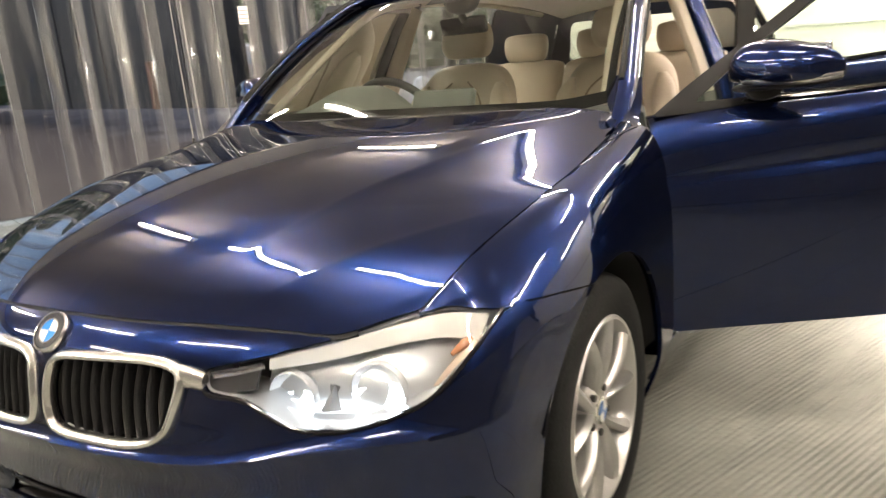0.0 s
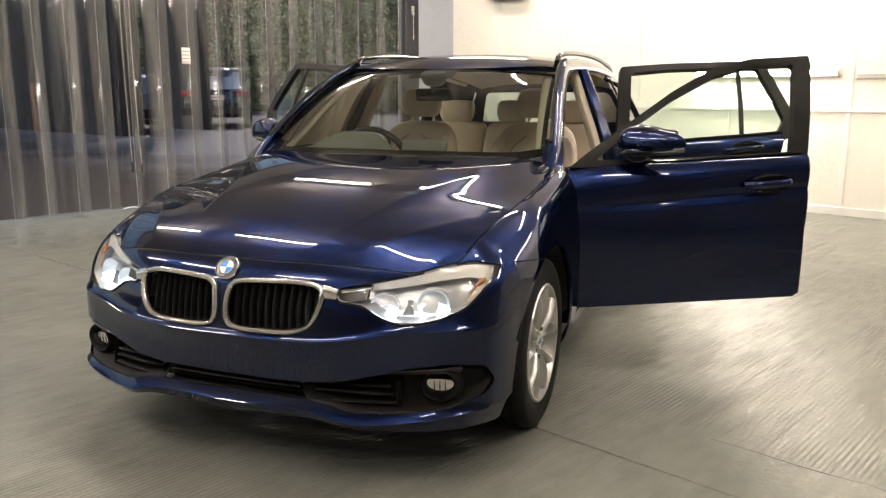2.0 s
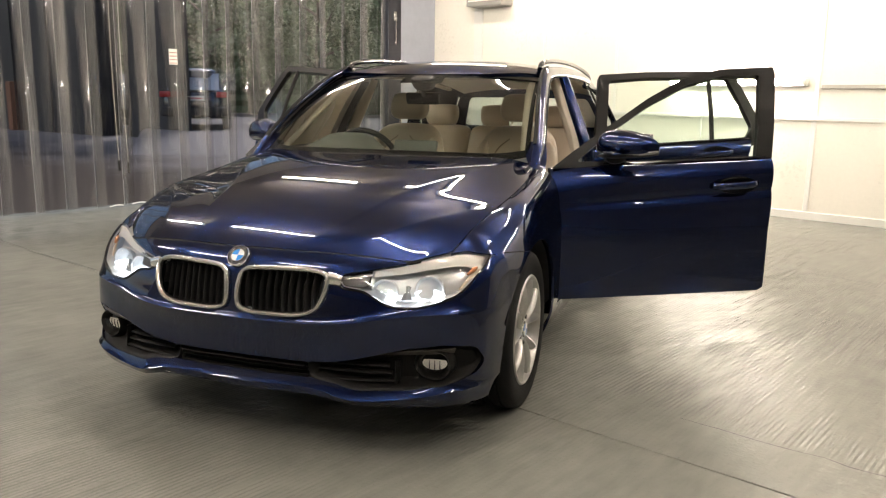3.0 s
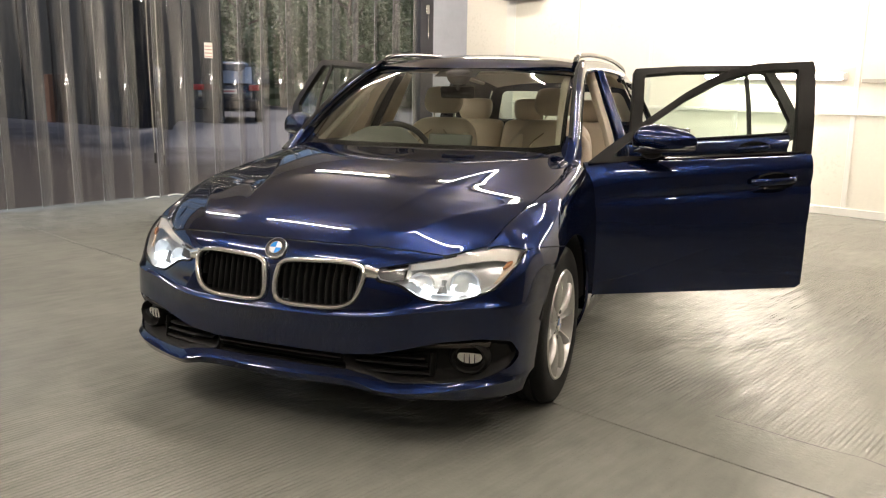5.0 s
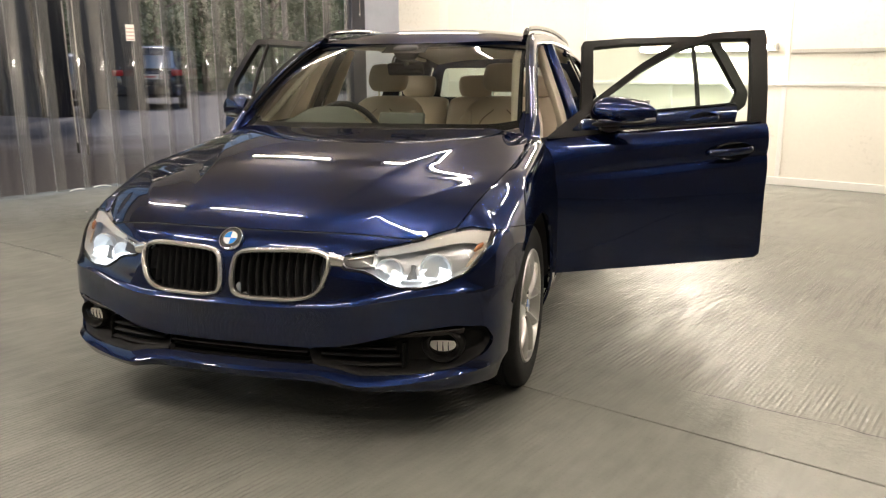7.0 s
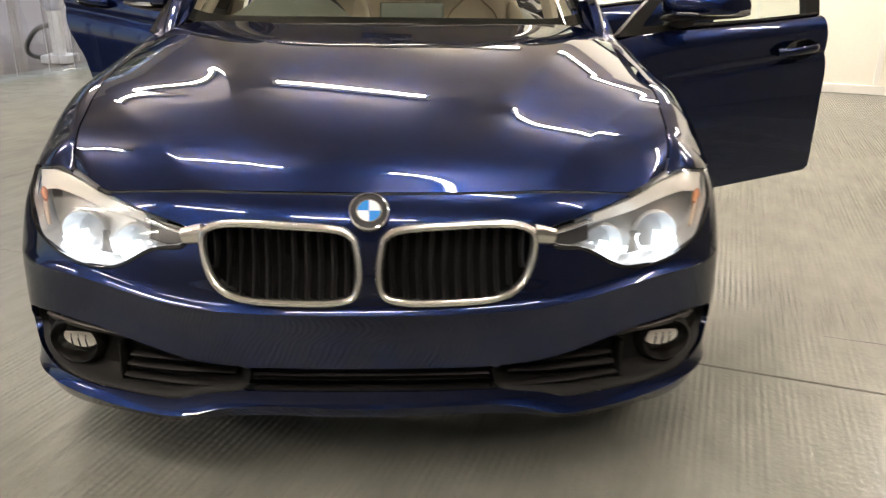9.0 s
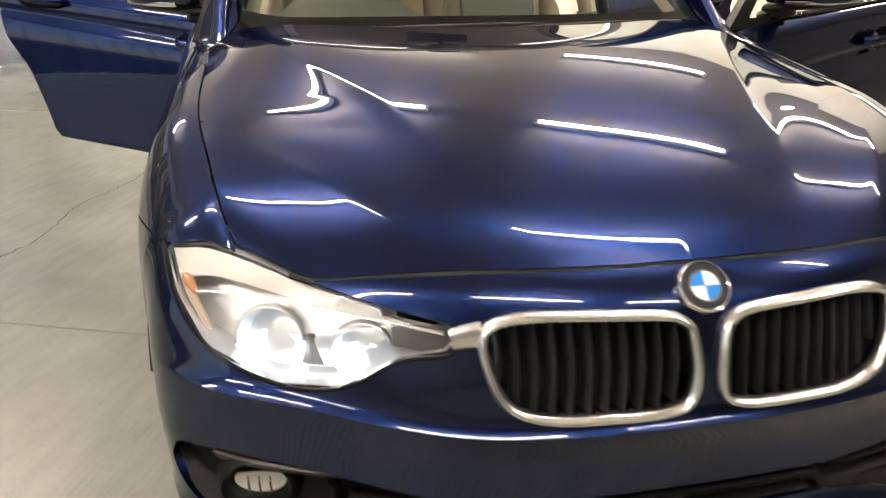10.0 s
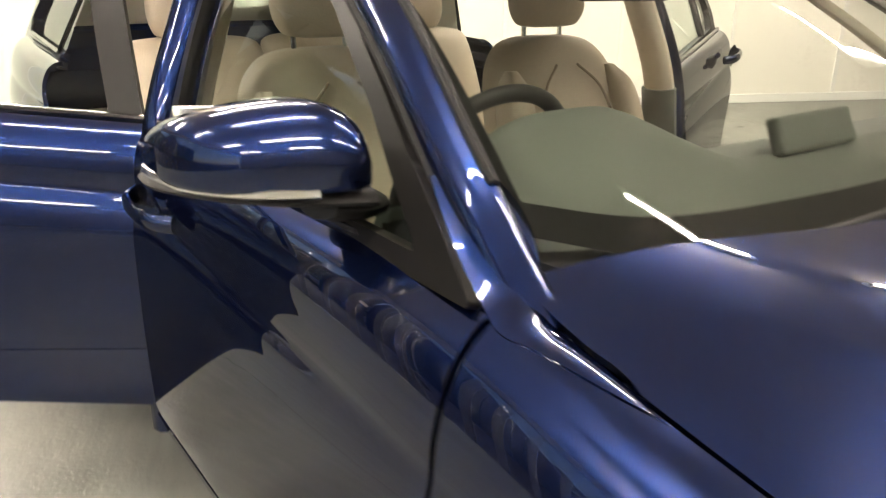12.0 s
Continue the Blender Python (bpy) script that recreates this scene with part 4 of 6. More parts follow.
def batten():
    b = new("ceiling_lamp")
    part("housing", box(-0.78, 0.78, -0.04, 0.04, 0.02, 0.08, 0.01), WHITEMETAL, b, "white lamp housing", smooth=False)
    part("tube", tube([(-0.74, 0, 0), (0.74, 0, 0)], 0.016, 12), TUBE, b, "lit tube")
    for s in (-1, 1):
        part("end_cap", box(s * 0.76 - 0.02, s * 0.76 + 0.02, -0.025, 0.025, -0.025, 0.03, 0.006), WHITEMETAL, b)
    return tagged(b, "white batten with one lit tube on the ceiling", "lamp", "battens of the ceiling")


lamp = batten()
spots = [(u, v) for v in (-4.6, -1.9, 0.8, 3.5, 6.2) for u in (-4.4, -2.0, 0.4, 2.8) if v > -4 or u < 0]
for i, (u, v) in enumerate(spots):
    m = Matrix.Translation(room(u, v, HIGH - 0.09)) @ ROOM_M
    if i == 0:
        lamp.matrix_basis = m
    else:
        copy_thing(lamp, m)
wall_lamp = tagged(copy_thing(lamp, Matrix.Translation(room(-1.42, V1 - 0.09, 1.44)) @ ROOM_M @ Matrix.Rotation(radians(-90), 4, "X")), "white batten with one lit tube on the wall", "lamp", "battens of the wall")
wall_lamp.name = "wall_lamp"

# ---------- front of the car: grilles, lamps, trims ----------


def grille(flip):
    f = -1 if flip else 1
    rim = [on_nose(f * x, z, 0.004) for x, z in spline(KIDNEY[::2], 2, True)]
    g = new("kidney_grille")
    g.parent = car
    tagged(g, "black slatted grille with a chrome surround")
    part("chrome_surround", ring(rim, (0.0092, 0.014), 10), SATIN, g, "satin chrome surround")
    back = lambda x, z: (x, on_nose(x, z)[1] + 0.075, z)
    kk = lambda p: in_kid(abs(p[0]), p[2]) + 0.02
    part("grille_back", surf(back, span(0.0, 0.38, 14), span(0.48, 0.69, 10), kk, (0, -1, 0), flip), GAP, g)
    for i in range(11):
        x = 0.048 + i * 0.0275
        zs = [z for z in span(0.495, 0.68, 60) if in_kid(x, z) > 0.004]
        if len(zs) < 4:
            continue
        pts = [on_nose(f * (x - 0.003 * math.sin((z - zs[0]) / (zs[-1] - zs[0]) * 3.14)), z, -0.026) for z in spline([[zs[0]], [(zs[0] + zs[-1]) / 2], [zs[-1]]], 4) for z in [float(z[0])]]
        part("slat", tube(pts, (0.0055, 0.020), 8, up=(0, 1, 0)), SLAT, g)


both(grille)

badge = new("badge")
badge.parent = car
tagged(badge, "round badge with a dark ring and blue and white quarters")
bp, bq = np.array(on_nose(0, 0.680)), np.array(on_nose(0, 0.712))
tilt = math.degrees(math.atan2(bq[1] - bp[1], bq[2] - bp[2]))
badge.matrix_basis = Matrix.Translation((0, on_nose(0, 0.696)[1] - 0.002, 0.697)) @ pose(0, 0, 0, -tilt, 0, 0)
part("badge_rim", lathe([(0.004, 0.042), (-0.006, 0.042), (-0.009, 0.040), (-0.008, 0.038), (-0.004, 0.0375)], 40, "y"), CHROME, badge, "chrome rim")
part("badge_ring", lathe([(-0.004, 0.038), (-0.007, 0.036), (-0.007, 0.025), (-0.004, 0.024)], 40, "y"), mat("badge_dark", (0.05, 0.05, 0.055), 0.2, 0.4), badge, "dark ring")
part("badge_inner_rim", lathe([(-0.005, 0.0255), (-0.009, 0.0255), (-0.009, 0.0235), (-0.005, 0.0235)], 40, "y"), CHROME, badge)
for q in range(4):
    b = bmesh.new()
    c0, c1 = [], []
    for yy, row in ((-0.006, c0), (-0.0085, c1)):
        row.append(b.verts.new((0, yy, 0)))
        for k in range(9):
            a = radians(90 * q + 90 * k / 8)
            row.append(b.verts.new((0.0233 * math.cos(a), yy, 0.0233 * math.sin(a))))
    b.faces.new(c1)
    for k in range(9):
        b.faces.new((c0[k], c0[k + 1], c1[k + 1], c1[k]))
    bmesh.ops.recalc_face_normals(b, faces=b.faces)
    part("badge_quarter", b, mat("badge_blue", (0.03, 0.22, 0.62), 0.2) if q in (1, 3) else mat("badge_white", (0.8, 0.82, 0.84), 0.2), badge, smooth=False)

LAMPBACK = mat("lamp_reflector", (0.66, 0.67, 0.68), 0.28, 0.70)
LAMPWHITE = mat("lamp_blade", (0.80, 0.775, 0.72), 0.32, 0.2)
TAN = mat("tan_lamp_corner", (0.55, 0.44, 0.34), 0.35, 0.3)
LAMPBOWL = mat("lamp_bowl", (0.56, 0.57, 0.58), 0.5, 0.35)
LAMPGREY = mat("lamp_bezel", (0.030, 0.030, 0.032), 0.3)


LAMP_TOP = curve1([0.48, 0.58, 0.66, 0.735, 0.80], [0.672, 0.689, 0.707, 0.716, 0.703])


def headlamp(flip):
    f = -1 if flip else 1
    h = new("headlamp")
    h.parent = car
    tagged(h, "clear headlamp with two lit round lights")
    kl = lambda p: in_lamp(abs(p[0]), p[2]) + 0.001
    zs, ss = span(0.53, 0.735, 40), span(2.2, 7, 80)
    part("lens", surf(lambda s, z: on_nose_s(s, z, 0.001), ss, zs, kl, (0.3, -1, 0), flip), LENS, h, "clear lens").visible_shadow = False
    part("lamp_back", surf(lambda s, z: (lambda q, r: (q[0] - 0.012, q[1] + 0.075, z))(nose(s, z), 0), span(2.3, 6.7, 60), span(0.535, 0.722, 24), lambda p: in_lamp(min(abs(p[0]) + 0.012, 0.9), p[2]) + 0.012, (0.3, -1, 0), flip), LAMPBACK, h, "silver inner housing")
    edge = [on_nose(f * x, z, -0.004) for x, z in LAMP]
    wall = bmesh.new()
    n = len(edge)
    a = [wall.verts.new(p) for p in edge]
    b = [wall.verts.new((p[0] * (1 - 0.012), p[1] + 0.085, p[2])) for p in edge]
    for i in range(n):
        wall.faces.new((a[i], a[(i + 1) % n], b[(i + 1) % n], b[i]))
    bmesh.ops.recalc_face_normals(wall, faces=wall.faces)
    part("lamp_wall", wall, LAMPBACK, h, "silver inner wall")
    # gasket along the lower edge
    low = [p for p in spline([(0.375, 0.640), (0.388, 0.616), (0.455, 0.604), (0.545, 0.557), (0.64, 0.554), (0.742, 0.589), (0.789, 0.650), (0.808, 0.701)], 5)]
    part("gasket", tube([on_nose(f * p[0], p[1], 0.001) for p in low], (0.004, 0.004), 8), GLOSSBLACK, h, "black gasket")
    # upper silver blade
    up = lambda t, k: on_nose(f * (0.48 + 0.315 * t), LAMP_TOP(0.48 + 0.315 * t) - 0.003 - (0.014 + 0.018 * t) * k, -0.006 - 0.014 * k)
    part("silver_blade", surf(up, span(0, 1, 20), span(0, 1, 4), None, (0, -1, 0.3)), LAMPWHITE, h, "cream blade", thick=0.004)
    # two round lights
    for x, z, r, dy in ((0.522, 0.611, 0.044, 0.060), (0.662, 0.616, 0.049, 0.060)):
        p = Vector(on_nose(f * x, z, -0.045))
        m = Matrix.Translation(p) @ Matrix.Rotation(radians(f * 8), 4, "Z")
        bowl = lathe([(0.055, 0.004), (0.052, r * 0.35), (0.040, r * 0.65), (0.018, r * 0.88), (0.0, r), (-0.006, r * 1.03), (-0.004, r * 1.08), (0.01, r * 1.09)], 40, "y")
        part("reflector", turned(bowl, m), LAMPBOWL, h, "silver bowl")
        arc = [(1.0 * r * math.cos(q), -0.004, 1.0 * r * math.sin(q)) for q in [radians(190 + 160 * i / 20) for i in range(21)]]
        part("light_ring", turned(tube(arc, 0.0045, 8), m), LAMPON, h, "lit ring")
        low_lit = surf(lambda q, k: (k * r * math.cos(q), -0.0 + 0.03 * (1 - k), k * r * math.sin(q)), [radians(186 + 168 * i / 14) for i in range(15)], span(0.06, 0.93, 5), None, (0, -1, 0))
        part("light_guide", turned(low_lit, m), LAMPON, h, "lit lower reflector", thick=0.003)
    wedge = lambda t, k: on_nose(f * (0.592 + (t - 0.5) * 0.036 * (1 - k)), 0.582 + 0.048 * k, -0.022 - 0.02 * abs(t - 0.5))
    part("divider", surf(wedge, span(0, 1, 6), span(0, 0.95, 8), None, (0, -1, 0)), mat("lamp_wedge", (0.24, 0.245, 0.25), 0.35, 0.3), h, "grey wedge between the lights", thick=0.01)
    lit = lambda t, k: on_nose(f * (0.47 + 0.27 * t), 0.562 + 0.028 * (1 - t) + 0.024 * k * (1 - 0.5 * t), -0.041)
    part("lit_reflector", surf(lit, span(0, 1, 30), span(0, 1, 8), lambda p: in_lamp(abs(p[0]), p[2]) - 0.007, (0, -1, 0)), LAMPGLOW, h, "lit lower reflector", thick=0.003)
    # amber corner
    am = lambda t, k: on_nose(f * (0.757 + 0.034 * t + 0.014 * k), 0.610 + 0.066 * t, -0.022)
    part("indicator", surf(am, span(0, 1, 10), span(-0.7, 0.6, 5), lambda p: in_lamp(abs(p[0]), p[2]) - 0.006, (f, -1, 0)), TAN, h, "tan corner reflector", thick=0.006)
    part("indicator_bulb", tube([on_nose(f * x, z, -0.016) for x, z in ((0.762, 0.655), (0.775, 0.668), (0.783, 0.675))], lambda t: 0.004 + 0.005 * math.sin(t * 3.14), 10), AMBER, h, "amber bulb")
    # bar to the grille
    bar = [on_nose(f * x, z, 0.003) for x, z in ((0.338, 0.644), (0.360, 0.641), (0.382, 0.636))]
    part("grille_link", tube(bar, lambda t: (0.024 - 0.006 * t, 0.011), 12, up=(0, -1, 0)), SATIN, h, "satin chrome link to the grille")
    strip = [on_nose(f * x, z, -0.006) for x, z in ((0.392, 0.645), (0.43, 0.650), (0.475, 0.658))]
    part("chrome_strip", tube(strip, (0.004, 0.004), 8), SATIN, h, "thin chrome strip")
    block = lambda t, k: on_nose(f * (0.382 + 0.085 * t), 0.612 + 0.040 * k + 0.012 * t, -0.010)
    part("inner_bezel", surf(block, span(0, 1, 8), span(0, 1, 5), None, (0, -1, 0)), LAMPGREY, h, "dark grey bezel", thick=0.01)


def on_nose_s(s, z, out):
    p = nose(s, z)
    return on_nose(p[0], z, out) if out else p


both(headlamp)

# lower intake, pods and fog lamps
POD = grain(mat("black_pod", (0.005, 0.0048, 0.0045), 0.5, Specular_IOR_Level=0.16), 300, 0.25, 0.1)
part("intake_back", surf(lambda x, z: (x, on_nose(x, z)[1] + 0.09, z), span(-0.30, 0.30, 20), span(0.27, 0.37, 6), None, (0, -1, 0)), GAP, car, "dark lower intake")
for z, r in ((0.343, 0.006), (0.320, 0.006), (0.297, 0.006)):
    part("intake_slat", tube([on_nose(x, z, -0.030) for x in span(-0.258, 0.258, 16)], (0.016, r), 8), POD, car, "black intake slat")
part("intake_bar", tube([on_nose(x, 0.333, -0.008) for x in span(-0.255, 0.255, 16)], (0.006, 0.0035), 8), GLOSSBLACK, car, "black gloss intake bar")
PODGREY = grain(mat("grey_blade", (0.045, 0.040, 0.036), 0.38), 300, 0.15, 0.05)


def pod(flip):
    f = -1 if flip else 1
    g = new("fog_lamp_pod")
    g.parent = car
    tagged(g, "black fog lamp insert with a dull grey upper blade")
    ins = lambda s, z: (lambda q: (q[0], q[1] + 0.012 + 0.045 * min(1, max(0, in_pod(q[0], z)) / 0.03), z))(nose(s, z))
    part("insert", surf(ins, span(1.0, 6.6, 90), span(0.255, 0.43, 34), lambda p: in_pod(abs(p[0]), p[2]) + 0.004, (0, -1, 0), flip), POD, g, "black insert")
    blade = lambda t, k: on_nose(f * (0.485 + 0.265 * t), 0.392 + 0.016 * t ** 0.7 - 0.018 * k * (0.5 + 0.5 * t), -0.004 - 0.012 * k)
    part("blade", surf(blade, span(0, 1, 22), span(0, 1, 4), None, (0, -1, 0.2)), PODGREY, g, "dull grey blade", thick=0.006)
    for z0, x1 in ((0.352, 0.545), (0.328, 0.555), (0.304, 0.57)):
        part("vane", tube([on_nose(f * x, z0 - 0.02 * (x - 0.3), -0.034) for x in span(0.300, x1, 10)], (0.016, 0.0065), 8), POD, g)
    part("vane_end", tube([on_nose(f * 0.572, z, -0.034) for z in span(0.29, 0.368, 4)], (0.008, 0.02), 8, up=(0, 1, 0)), POD, g)
    c = Vector(on_nose(f * 0.690, 0.352, -0.024))
    m = Matrix.Translation(c) @ Matrix.Rotation(radians(f * 12), 4, "Z")
    part("fog_bezel", turned(lathe([(0.03, 0.040), (0.004, 0.042), (-0.008, 0.047), (-0.012, 0.050), (-0.008, 0.054), (0.016, 0.062), (0.03, 0.064)], 36, "y"), m @ Matrix.Diagonal((1.15, 1, 1, 1))), POD, g)
    half = lambda p: 0.020 - p[2]
    bowl = surf(lambda a, r: (r * math.cos(a), 0.022 - 0.022 * (r / 0.046) ** 2 * 0.4, r * math.sin(a)), span(0, math.tau, 36), [0.0005, 0.012, 0.022, 0.031, 0.039], half, (0, -1, 0))
    part("fog_reflector", turned(bowl, m @ Matrix.Diagonal((1.1, 1, 0.62, 1))), LAMPWHITE, g, "silver fog lamp bowl")
    for q in (-0.018, 0.0, 0.018):
        part("fog_rib", turned(tube([(q, 0.010, -0.022), (q, 0.006, 0.0), (q, 0.008, 0.011)], 0.002, 6), m), LAMPGREY, g)
    lens = surf(lambda a, r: (r * math.cos(a), -0.004 - 0.006 * (1 - (r / 0.046) ** 2), r * math.sin(a)), span(0, math.tau, 36), [0.0005, 0.02, 0.031, 0.039], half, (0, -1, 0))
    part("fog_lens", turned(lens, m @ Matrix.Diagonal((1.1, 1, 0.62, 1))), LENS, g, "clear lens").visible_shadow = False


both(pod)

# windscreen border, wipers, antenna
BORDER = mat("glass_border", (0.006, 0.006, 0.006), 0.7, Specular_IOR_Level=0.15)


def border(s, r):
    q = screen(s, r)
    return (q[0] * 0.998, q[1] + 0.005, q[2] - 0.004)


def strip(s0, s1, r0, r1, ns, nr):
    part("screen_border", surf(border, span(s0, s1, ns), span(r0, r1, nr), None, (0, -1, 1)), BORDER, car, "black windscreen border")


strip(-3, 3, 0.0, 0.14, 40, 5)
strip(-3, 3, 1.93, 2.0, 40, 2)
for s in (-1, 1):
    strip(s * 2.86, s * 3.0, 0.14, 1.93, 2, 20)
strip(-0.45, 0.45, 1.70, 1.93, 10, 4)
for x0, x1, y0 in ((-0.36, 0.16, 1.155), (0.04, 0.56, 1.165)):
    arm = spline([(x0, y0 + 0.075 * abs(x0) / 0.5, 0.966), ((x0 + x1) / 2, y0 + 0.045, 0.972), (x1, y0 + 0.070, 0.972)], 8)
    w = part("wiper", tube(arm, (0.005, 0.006), 8), BLACK, car, "black wiper")
cowl = lambda x, t: (x, 1.150 + 0.13 * t + 0.16 * (abs(x) / 0.7) ** 3, 0.950 - 0.01 * t)
part("cowl", surf(cowl, span(-0.68, 0.68, 24), span(0, 1, 4), None, (0, 0, 1)), BLACK, car, "black cowl panel", thick=0.01)
fin = bmesh.new()
for q in [surf(lambda t, a: (0.018 * (1 - t) ** 0.7 * math.cos(a) * (1 if True else 0), 3.62 + 0.17 * (t * 0.55 + (1 - t * 0.6) * (0.5 + 0.5 * math.sin(a))), roof(0, 0.78)[2] - 0.004 + 0.078 * t), span(0, 1, 8), span(0, math.tau, 20))]:
    me_ = bpy.data.meshes.new("t")
    q.to_mesh(me_)
    q.free()
    fin.from_mesh(me_)
    bpy.data.meshes.remove(me_)
bmesh.ops.recalc_face_normals(fin, faces=fin.faces)
part("antenna_fin", fin, PAINT, car, "small roof antenna fin")

# ---------- rear of the car ----------
QPANE = rounded([(3.52, 0.995), (3.40, 1.330), (3.75, 1.315), (4.05, 1.265), (4.22, 1.06), (4.18, 1.010)], 0.02)
in_qp = sdf(QPANE)


def rear_side(flip):
    f = -1 if flip else 1
    fr = lambda p: min(p[1] - (3.535 - (p[2] - 0.955) * 0.37), -in_qp(p[1], p[2]), 1.385 - p[2] - 0.10 * max(0, p[1] - 3.3), 4.42 - p[1] - (p[2] - 0.98) * 0.55)
    part("rear_pillar", surf(frame_pt, span(3.2, 4.46, 60), span(0.945, 1.39, 26), fr, (1, 0, 0), flip), PAINT, car, "dark blue rear pillar", thick=0.03)
    part("quarter_window", surf(lambda y, z: (glass_x(y, z) - 0.012, y, z), span(3.35, 4.3, 20), span(0.97, 1.35, 12), lambda p: in_qp(p[1], p[2]) + 0.01, (1, 0, 0), flip), SIDEGLASS, car, "clear rear side window")
    strip_ = [(f * (glass_x(y, z) + 0.006), y, z) for y, z in QPANE]
    part("window_trim", ring(strip_, (0.008, 0.008), 8, up=(1, 0, 0)), GLOSSBLACK, car, "black window trim")
    # post between the doors
    post = spline([(f * 0.845, 2.39, 0.26), (f * 0.845, 2.40, 0.6), (f * 0.80, 2.405, 0.93), (f * 0.705, 2.44, 1.18), (f * 0.630, 2.47, 1.36)], 6)
    part("door_post", tube(post, lambda t: (0.045 - 0.012 * t, 0.055 - 0.02 * t), 12, up=(f, 0, 0)), PAINT, car, "dark blue post between the doors")
    trim_ = spline([(f * 0.79, 2.39, 0.26), (f * 0.79, 2.40, 0.6), (f * 0.745, 2.405, 0.93), (f * 0.655, 2.44, 1.18), (f * 0.59, 2.47, 1.35)], 6)
    part("post_trim", tube(trim_, lambda t: (0.06 - 0.015 * t, 0.035), 12, up=(f, 0, 0)), BEIGETRIM, car, "beige post trim")
    ap = spline([(f * .640, 1.47, .970), (f * .618, 1.57, 1.035), (f * .572, 1.80, 1.185), (f * .535, 2.07, 1.325), (f * .575, 2.5, 1.365), (f * .57, 3.2, 1.36), (f * .55, 3.9, 1.30)], 6)
    part("pillar_trim", tube([(p[0] + f * 0.014, p[1], p[2]) for p in ap], (0.020, 0.014), 12), BEIGETRIM, car, "cream pillar trim")
    part("sill_top", tube([(f * 0.815, 1.32, 0.315), (f * 0.815, 3.1, 0.325)], (0.055, 0.02), 10), SATIN, car, "metal sill plate")
    hj = surf(lambda z, t: (0.60 + (0.24 - 0.16 * max(0, z - 0.55) / 0.33) * t, 1.315 + 0.03 * t, z), span(0.25, 0.88, 10), span(0, 1, 4), None, (0, 1, 0), flip)
    part("hinge_post", hj, PAINT, car, "dark blue door hinge post", thick=0.03)


both(rear_side)
tail = lambda s, z: (s * (0.74 - 0.18 * max(0, z - 0.98) / 0.3), 4.56 - 0.10 * s * s * 1.2 - max(0, z - 0.95) * 0.72 - max(0, 0.45 - z) * 0.3, z)
REARW = sdf(rounded([(-0.50, 1.26), (-0.60, 1.00), (0.60, 1.00), (0.50, 1.26)], 0.04))
part("tailgate", surf(tail, span(-1, 1, 40), span(0.25, 1.34, 40), lambda p: -REARW(p[0], p[2]), (0, 1, 0)), PAINT, car, "dark blue tailgate", thick=0.03)
part("rear_window", surf(lambda s, z: (tail(s, z)[0], tail(s, z)[1] - 0.012, z), span(-1, 1, 24), span(0.97, 1.3, 10), lambda p: REARW(p[0], p[2]) + 0.01, (0, 1, 0)), SIDEGLASS, car, "clear rear window")

# ---------- inside the car ----------
part("headliner", surf(lambda s, t: tuple(np.array(roof(s * 0.97, 0.02 + 0.95 * t)) - (0, 0, 0.045)), span(-1, 1, 20), span(0, 1, 20), None, (0, 0, -1)), HEADLINER, car, "cream headliner", thick=0.01)
part("cabin_floor", box(-0.78, 0.78, 1.2, 4.4, 0.24, 0.28, 0.01), grain(mat("dark_carpet", (0.05, 0.045, 0.04), 0.95), 600, 0.3, 0.4), car, "dark carpet")
part("boot_floor", box(-0.55, 0.55, 3.35, 4.45, 0.62, 0.66, 0.01), HEADLINER, car, "beige luggage cover")


def dash_pt(x, t):
    prof = [(1.21, 0.925), (1.36, 0.948), (1.50, 0.964), (1.62, 0.955), (1.70, 0.925), (1.735, 0.86), (1.72, 0.72), (1.66, 0.56), (1.60, 0.42)]
    i = min(int(t), 7)
    q = spline(prof[max(0, i - 1):i + 3], 6)
    y, z = (np.array(prof[i]) * (1 - (t - i)) + np.array(prof[i + 1]) * (t - i))
    b = math.exp(-((x + 0.36) / 0.19) ** 4)
    z += 0.095 * b * math.exp(-((y - 1.64) / 0.18) ** 2)
    y += 0.05 * b * (1 if t > 2.5 else t / 2.5)
    y += 0.14 * (abs(x) / 0.70) ** 3 * max(0, 1 - t / 3)
    return (x, y, z)


part("dashboard", surf(dash_pt, span(-0.70, 0.70, 64), span(0, 8, 56), None, (0, 0.5, 1)), DASH, car, "grey dashboard with a raised instrument hood", thick=0.02)
part("display", turned(box(-0.115, 0.115, -0.014, 0.014, -0.034, 0.034, 0.010, 3), pose(0.085, 1.50, 0.995, -24, 0, 0)), DASH, car, "dark dashboard display")
sw = new("steering_wheel")
sw.parent = car
sw.matrix_basis = pose(-0.36, 1.885, 0.885, 24, 0, 0)
tagged(sw, "black leather steering wheel")
part("wheel_rim", ring([(0.187 * math.cos(a), 0, 0.187 * math.sin(a)) for a in [k * math.tau / 48 for k in range(48)]], 0.016, 12), BLACK, sw, "black leather rim")
part("wheel_hub", lathe([(-0.05, 0.03), (-0.02, 0.072), (0.018, 0.068), (0.03, 0.04), (0.032, 0.001)], 28, "y"), BLACK, sw)
for a in (180, 0, 270):
    a = radians(a)
    part("wheel_spoke", tube([(0.05 * math.cos(a), 0.005, 0.05 * math.sin(a)), (0.12 * math.cos(a), 0.004, 0.12 * math.sin(a)), (0.185 * math.cos(a), 0, 0.185 * math.sin(a))], (0.012, 0.020), 10, up=(0, 1, 0)), SATIN, sw)
part("column", tube([(-0.36, 1.70, 0.80), (-0.36, 1.86, 0.875)], (0.05, 0.05), 14), BLACK, car, "black steering column")


